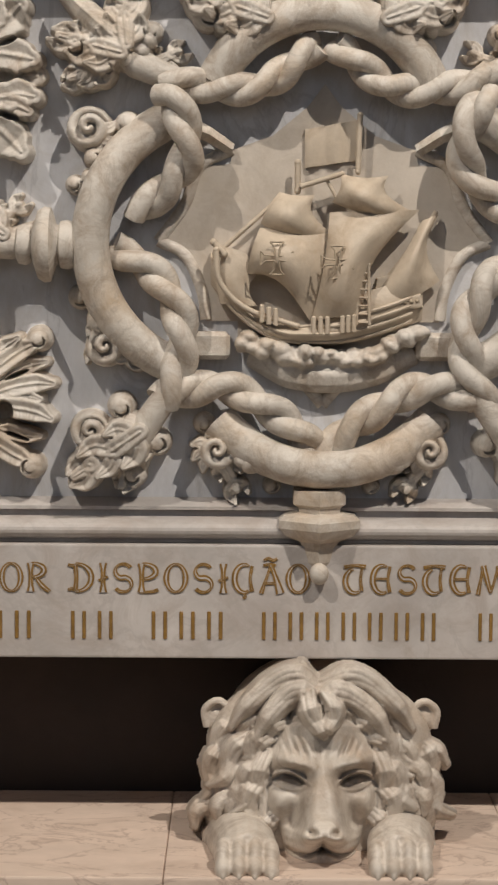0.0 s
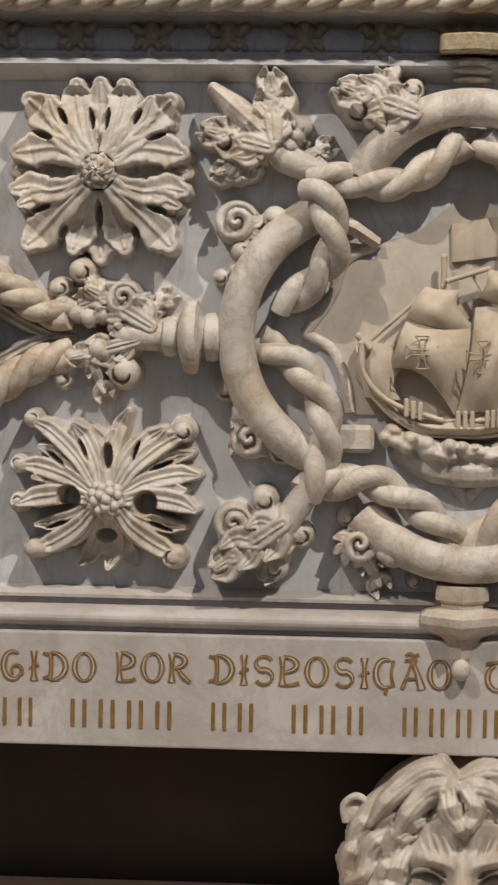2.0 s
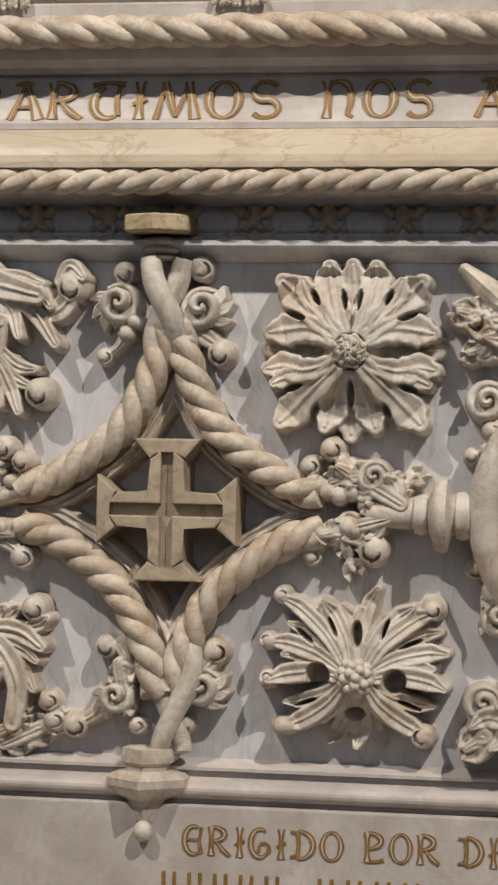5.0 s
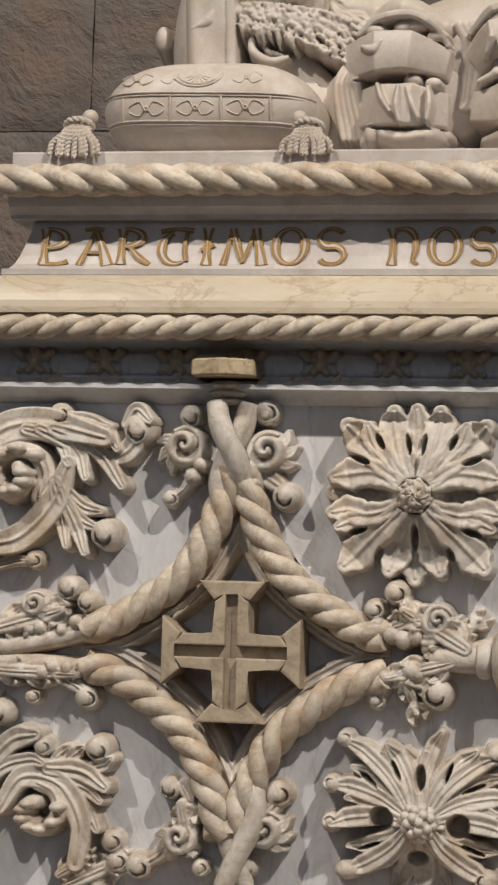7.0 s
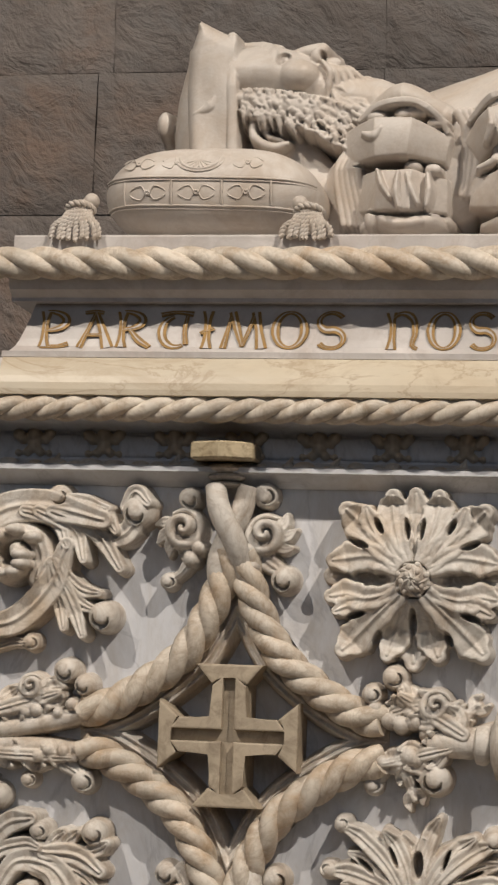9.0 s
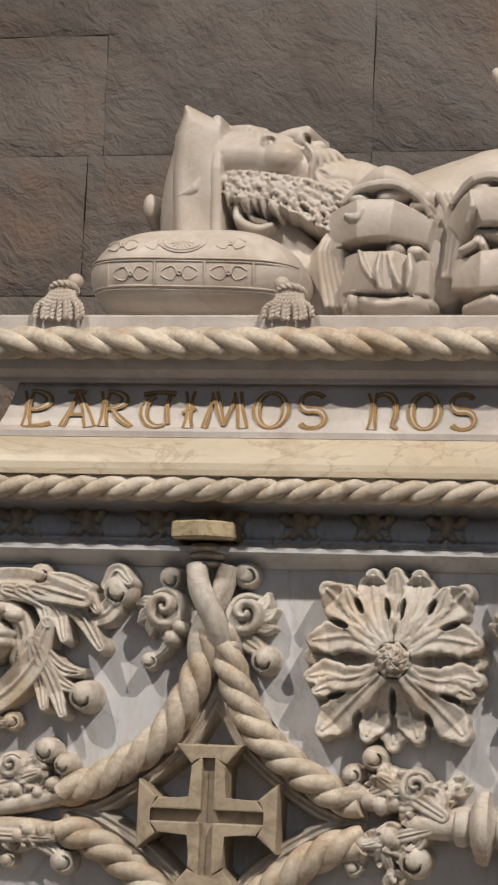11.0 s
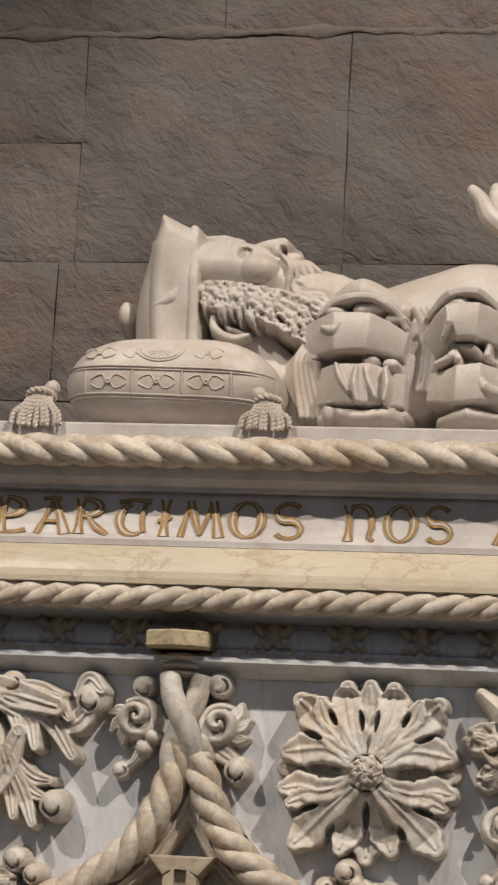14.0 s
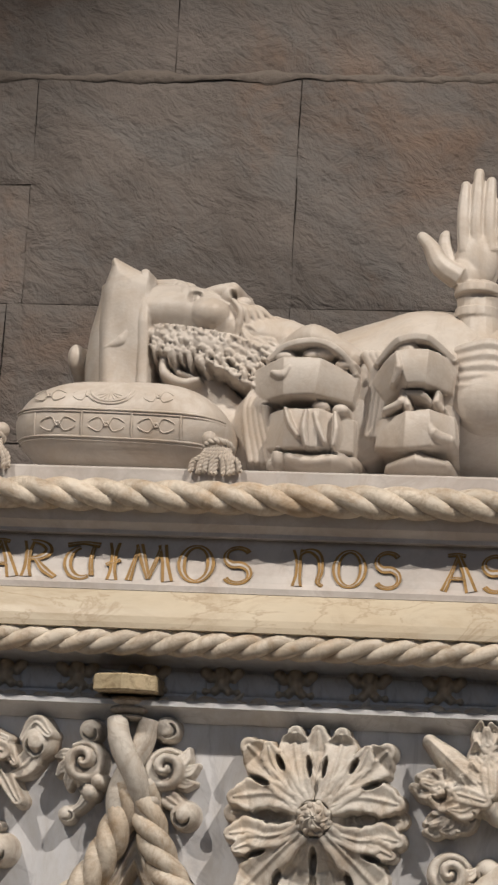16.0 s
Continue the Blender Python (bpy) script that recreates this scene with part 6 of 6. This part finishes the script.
def effigy():
    b = bmesh.new()
    r = random.Random(8)
    K = 0.00108
    ox, oz = -0.874, 2.591

    def p(px, py, y=2.5):
        return Vector((ox + (px - 445) * K, y, oz - (py - 464) * K * 1.07))

    # head, beard and sleeves, cut as a deep relief towards the front
    c = Carving(-1.116, -0.306, 2.266, 2.80, 0.0019, -0.06)
    m = 0.00108

    def strip(pts, w, h, **kw):
        c.petal(pts, [q * m for q in w], h, **kw)

    def knob(at_, r_, top, rx=1.0, rz=1.0):
        c.dome(at_[0], at_[1], r_ * m, top, rx, rz)
    # neck and shoulder
    strip([(-0.843, 2.498), (-0.784, 2.441), (-0.726, 2.386)], (44, 46, 46), (0.085, 0.09, 0.10), vein=0, cup=-0.03)
    strip([(-0.724, 2.352), (-0.700, 2.420), (-0.642, 2.489)], (40, 44, 40), (0.10, 0.12, 0.12), vein=0, cup=-0.03)
    strip([(-0.671, 2.386), (-0.596, 2.444), (-0.508, 2.434)], (70, 92, 90), (0.11, 0.12, 0.11), vein=0, cup=-0.04)
    for k in range(5):
        strip([(-0.691 + 0.009 * k, 2.488 - 0.004 * k), (-0.719 + 0.010 * k, 2.431), (-0.706 + 0.012 * k, 2.327)], (4, 8, 6), (0.125, 0.135 + 0.004 * k, 0.13), round_=True)
    # cap: receding back, flared front face, band
    gx, gz = np.meshgrid(c.xs, c.zs, indexing="ij")
    top = np.interp(gx, (-1.059, -1.012, -1.002, -0.969, -0.934), (2.693, 2.731, 2.741, 2.724, 2.708))
    for edge_z, edge_x, high, soft_, lowest in (((2.47, 2.53, 2.599, 2.681), (-1.048, -1.052, -1.045, -1.029), 0.070, 0.05, 0.0), ((2.47, 2.6, 2.67, 2.717), (-1.018, -1.027, -1.026, -1.01), 0.128, 0.030, 0.085)):
        sd = np.minimum(gx - np.interp(gz, edge_z, edge_x) + (0.016 if high < 0.1 else 0.0), (top - gz) * 0.8)
        full = lowest + (high - lowest) * np.sqrt(np.clip(1 - (1 - np.clip(sd / soft_, 0, 1)) ** 2, 0, 1)) + 0.003 * np.sin(gx * 60 + gz * 25)
        full = np.where(sd < 0, lowest + sd * 9, full)
        c.h = np.maximum(c.h, np.where(gx < -0.931, full, -0.06))
    knob((-1.082, 2.55), 17, 0.05, 0.9, 1.45)
    strip([(-1.004, 2.548), (-0.973, 2.563), (-0.955, 2.6)], (6, 12, 6), (0.126, 0.132, 0.128), vein=0, cup=-0.006)
    strip([(-0.938, 2.705), (-0.931, 2.6), (-0.925, 2.471)], (9, 10, 10), (0.115, 0.136, 0.136), vein=0, cup=-0.004, edge=0.003)
    # face
    strip([(-0.923, 2.635), (-0.850, 2.631), (-0.775, 2.611)], (56, 58, 54), (0.128, 0.130, 0.112), vein=0, cup=-0.055, edge=0.012)
    strip([(-0.920, 2.702), (-0.885, 2.696), (-0.854, 2.694)], (8, 12, 10), (0.06, 0.075, 0.06), round_=True)
    strip([(-0.871, 2.689), (-0.857, 2.671), (-0.851, 2.645)], (12, 11, 9), (0.085, 0.115, 0.125), round_=True)
    c.drill(*(-0.833, 2.660), 15 * m, 12 * m, 0.086, 60)
    knob((-0.836, 2.659), 12, 0.094, 0.9, 1.15)
    strip([(-0.843, 2.671), (-0.847, 2.659), (-0.842, 2.645)], (3, 4, 3), (0.095, 0.105, 0.105), round_=True)
    strip([(-0.825, 2.671), (-0.822, 2.658), (-0.827, 2.645)], (3, 3, 3), (0.090, 0.098, 0.100), round_=True)
    knob((-0.807, 2.627), 34, 0.138, 1.15, 0.9)
    strip([(-0.835, 2.679), (-0.799, 2.686), (-0.767, 2.688)], (9, 12, 14), (0.060, 0.072, 0.080), round_=True)
    knob((-0.772, 2.673), 14, 0.092, 1.0, 1.1)
    c.drill(*(-0.762, 2.673), 4 * m, 7 * m, 0.045, 10)
    knob((-0.744, 2.662), 14, 0.075, 1.2, 0.8)
    knob((-0.747, 2.641), 18, 0.085, 1.2, 1.0)
    # beard on the chest and jaw
    strip([(-0.753, 2.602), (-0.657, 2.577), (-0.534, 2.544)], (42, 48, 36), (0.108, 0.116, 0.096), vein=0, cup=-0.045)
    strip([(-0.913, 2.577), (-0.824, 2.564), (-0.711, 2.547)], (20, 27, 34), (0.134, 0.133, 0.123), vein=0, cup=-0.022, edge=0.014)
    c.drill(*(-0.853, 2.507), 26 * m, 16 * m, 0.080, -12)
    strip([(-0.890, 2.529), (-0.884, 2.499), (-0.851, 2.481), (-0.820, 2.489)], (6, 8, 8, 5), (0.125, 0.132, 0.132, 0.120), round_=True)
    strip([(-0.871, 2.518), (-0.855, 2.502), (-0.830, 2.495)], (4, 5, 4), (0.112, 0.118, 0.112), round_=True)

    def lock(x, z, ang_, ln, wd, h, sway):
        ux, uz = math.cos(radians(ang_)), math.sin(radians(ang_))
        pts = [(x + (ux * ln * f - uz * sway * math.sin(f * 4.6)) * m, z + (uz * ln * f + ux * sway * math.sin(f * 4.6)) * m) for f in (0, 0.33, 0.66, 1)]
        strip(pts, (wd * 0.6, wd, wd * 0.9, wd * 0.35), (h, h + 0.007, h + 0.004, h - 0.004), round_=True)
    (xa, za), (xb, zb) = (-0.911, 2.584), (-0.689, 2.536)
    for row in range(5):
        for k in range(25):
            f = (k + r.uniform(-0.5, 0.5)) / 24
            x, z = xa + (xb - xa) * f + r.uniform(-0.003, 0.003), za + (zb - za) * f + (0.012 - 0.012 * row) * (0.9 + 0.7 * f) + 0.012 * math.sin(math.pi * f)
            lock(x, z, -72 + 34 * f + r.uniform(-24, 24), r.uniform(16, 30), r.uniform(3.2, 5.6), 0.130 - 0.012 * f + 0.002 * row + r.uniform(-0.004, 0.004), r.uniform(-7, 7))
    (xa, za), (xb, zb) = (-0.738, 2.646), (-0.591, 2.594)
    for k in range(130):
        f, g = r.random(), r.random()
        x, z = xa + (xb - xa) * f, za + (zb - za) * f - g * 70 * m
        lock(x, z, -22 - 18 * g + r.uniform(-10, 10), r.uniform(40, 72), r.uniform(3.2, 5.4), 0.070 + 0.050 * g ** 0.6 + r.uniform(-0.003, 0.003), r.uniform(-7, 7))
    # moustache
    for k in range(5):
        lock(-0.759 + 0.004 * k, 2.648 + 0.006 - 0.002 * k, -74 + 13 * k, 72 + 4 * k, 6, 0.112 - 0.006 * k, 9)
    # slashed sleeve of the upper arm
    strip([(-0.656, 2.548), (-0.596, 2.571), (-0.521, 2.540)], (18, 26, 24), (0.13, 0.165, 0.13), vein=0, cup=-0.02)
    strip([(-0.675, 2.520), (-0.638, 2.546), (-0.576, 2.552), (-0.531, 2.528), (-0.508, 2.497)], (5, 6, 6, 5), (0.165, 0.185, 0.19, 0.16), vein=0, edge=0.003)
    for at_, q in (((-0.646, 2.527), 14), ((-0.589, 2.532), 13), ((-0.565, 2.535), 16), ((-0.526, 2.513), 13)):
        knob(at_, q, 0.172, 1.5, 0.8)
    strip([(-0.701, 2.474), (-0.642, 2.480), (-0.575, 2.478), (-0.509, 2.465)], (30, 36, 34, 24), (0.135, 0.195, 0.208, 0.155), vein=0, cup=-0.006, edge=0.004, square=True)
    strip([(-0.664, 2.488), (-0.644, 2.482), (-0.631, 2.496)], (4, 9, 4), (0.192, 0.202, 0.200), round_=True)
    c.drill(*(-0.609, 2.431), 86 * m, 6 * m, 0.125, -3)
    for at_, q in (((-0.571, 2.427), 12), ((-0.532, 2.422), 11)):
        knob(at_, q, 0.178, 1.3, 0.9)
    strip([(-0.693, 2.384), (-0.638, 2.382), (-0.572, 2.379), (-0.510, 2.378)], (32, 36, 36, 30), (0.115, 0.178, 0.198, 0.14), vein=0, cup=-0.004, edge=0.004, square=True)
    for p0, p1, p2 in (((-0.635, 2.416), (-0.625, 2.387), (-0.610, 2.363)), ((-0.579, 2.408), (-0.569, 2.379), (-0.557, 2.352)), ((-0.595, 2.412), (-0.598, 2.376), (-0.592, 2.345)), ((-0.540, 2.409), (-0.536, 2.377), (-0.540, 2.346))):
        strip([p0, p1, p2], (3, 5, 3), (0.198, 0.206, 0.204), round_=True)
    strip([(-0.661, 2.317), (-0.635, 2.329), (-0.591, 2.318), (-0.526, 2.324), (-0.509, 2.329)], (12, 16, 16, 12), (0.15, 0.175, 0.19, 0.14), vein=0, cup=-0.02)
    knob((-0.648, 2.329), 14, 0.178, 0.8, 1.3)
    c.drill(*(-0.603, 2.337), 76 * m, 4 * m, 0.13, -3)
    # ruffles between the sleeves
    for k in range(3):
        strip([(-0.492 + 0.012 * k, 2.545), (-0.475 + 0.012 * k, 2.502), (-0.482 + 0.008 * k, 2.389)], (8, 10, 7), (0.13, 0.125, 0.11), round_=True)
    # slashed sleeve at the elbow
    strip([(-0.448, 2.446), (-0.389, 2.447), (-0.322, 2.448)], (70, 92, 80), (0.10, 0.12, 0.11), vein=0, cup=-0.03)
    strip([(-0.467, 2.522), (-0.425, 2.559), (-0.371, 2.564), (-0.320, 2.531)], (5, 7, 7, 6), (0.15, 0.185, 0.185, 0.15), vein=0, edge=0.003)
    for at_, q in (((-0.411, 2.546), 17), ((-0.361, 2.530), 14)):
        knob(at_, q, 0.176, 1.3, 0.8)
    strip([(-0.461, 2.471), (-0.418, 2.503), (-0.369, 2.505), (-0.319, 2.497)], (24, 32, 32, 28), (0.13, 0.195, 0.20, 0.14), vein=0, cup=-0.008, edge=0.004, square=True)
    strip([(-0.428, 2.530), (-0.423, 2.500), (-0.433, 2.475)], (4, 7, 4), (0.195, 0.204, 0.19), round_=True)
    c.drill(*(-0.389, 2.447), 66 * m, 13 * m, 0.115, 3)
    for p0, p1, p2 in (((-0.415, 2.462), (-0.419, 2.441), (-0.447, 2.428)), ((-0.415, 2.462), (-0.405, 2.435), (-0.401, 2.422)), ((-0.409, 2.460), (-0.378, 2.456), (-0.361, 2.442)), ((-0.348, 2.461), (-0.350, 2.442), (-0.339, 2.431))):
        strip([p0, p1, p2], (5, 7, 5), (0.165, 0.172, 0.16), round_=True)
    strip([(-0.461, 2.390), (-0.408, 2.384), (-0.360, 2.387), (-0.316, 2.392)], (26, 34, 34, 28), (0.12, 0.185, 0.195, 0.14), vein=0, cup=-0.006, edge=0.004, square=True)
    strip([(-0.366, 2.403), (-0.352, 2.376), (-0.322, 2.368)], (5, 10, 8), (0.19, 0.20, 0.18), round_=True)
    strip([(-0.435, 2.321), (-0.385, 2.327), (-0.331, 2.325)], (10, 16, 12), (0.14, 0.18, 0.15), vein=0, cup=-0.02)
    front = c.mesh(2.52)
    # forearm, cuffs and the raised joined palms
    hx, hz = -0.284, 2.701

    def h(px, py, y=2.50):
        return Vector((hx + (px - 850) * 0.00108, y, hz - (py - 500) * 0.00120))
    tube(b, spline([h(862, 640, 2.44), h(858, 600, 2.47), h(855, 540, 2.49), h(852, 490, 2.5)], 16), ramped([0.056, 0.046, 0.042, 0.044], 16), 18)
    for z, rad in ((500, 0.047), (540, 0.046), (606, 0.052), (628, 0.058)):
        tube(b, [h(852, z + 8, 2.485), h(852, z - 8, 2.485)], [rad, rad * 0.96], 18)
    for k in range(5):
        tube(b, spline([h(812, 622 + 14 * k, 2.42), h(842, 618 + 16 * k, 2.395), h(880, 612 + 18 * k, 2.39), h(920, 622 + 16 * k, 2.41)], 14), [0.014] * 14, 8)
    ball(b, h(880, 690, 2.45), (0.085, 0.08, 0.075))
    ball(b, h(980, 700, 2.45), (0.12, 0.09, 0.07))
    ball(b, h(850, 440, 2.49), (0.044, 0.024, 0.062))
    ball(b, h(830, 470, 2.488), (0.034, 0.024, 0.040))
    for yy in (0.0, 0.045):
        for x0, x1, z1, rad in ((822, 824, 316, 0.0135), (846, 848, 294, 0.0145), (870, 871, 308, 0.014), (892, 895, 336, 0.012)):
            tube(b, spline([h(x0 + 4, 430, 2.485 + yy), h(x0, 390, 2.482 + yy), h(x0, 350, 2.484 + yy), h(x1, z1, 2.488 + yy)], 14), ramped([rad * 1.15, rad * 1.0, rad * 1.05, rad * 0.95, rad * 0.75], 14), 10)
            ball(b, h(x1, z1, 2.488 + yy), (rad * 0.78, rad * 0.78, rad * 0.9), u=10, v=8)
        for t in (0.0,):
            dx = 0 if yy == 0 else 26
            tube(b, spline([h(816 + dx, 478, 2.475 + yy), h(782 + dx, 460, 2.462 + yy), h(764 + dx, 430 - dx * 0.3, 2.46 + yy), h(747 + dx * 1.6, 412 - dx * 0.6, 2.462 + yy)], 14), ramped([0.026, 0.022, 0.016, 0.012], 14), 10)
            ball(b, h(748 + dx * 1.6, 413 - dx * 0.6, 2.462 + yy), 0.0115, u=10, v=8)
    ball(b, h(850, 440, 2.54), (0.044, 0.022, 0.062))
    me = fused(b, 0.0026, 1)
    b = bmesh.new()
    # trunk under its gown, to the feet
    sec = ((600, 600, 105), (660, 575, 130), (740, 558, 140), (820, 543, 150), (900, 532, 158), (1040, 545, 152), (1300, 600, 130), (1700, 625, 110), (2050, 640, 95), (2200, 620, 105), (2260, 600, 90))
    loft_x(b, [(*p(x, c - 4, 2.60), q * K * 0.98) for x, c, q in sec], 48, 1.25, 80)
    low = fused(b, 0.006, 3)
    b = bmesh.new()
    b.from_mesh(me)
    b.from_mesh(low)
    b.from_mesh(front)
    me = bpy.data.meshes.new("mesh")
    b.to_mesh(me)
    b.free()
    me.shade_smooth()
    tagged(part("effigy_statue", me, EFFIGY), "pale marble effigy with cap, beard and slashed sleeves", "statue")


effigy()
# lamp housings high in the nave
for v in (SPOT_L, SPOT_R):
    bm = bmesh.new()
    d = (v - Vector((-0.4, 2.2, 1.5))).normalized()
    tube(bm, [v + d * 0.06, v + d * 0.10, v + d * 0.30, v + d * 0.32], [0.07, 0.075, 0.06, 0.03], 16)
    tube(bm, [v + d * 0.25, Vector((v.x, v.y, 9.0))], [0.015, 0.015], 8)
    tagged(part("spot_lamp", bm, IRON), "black metal spot lamp hanging from the vault", "lamp", "spot lamps over the tomb")
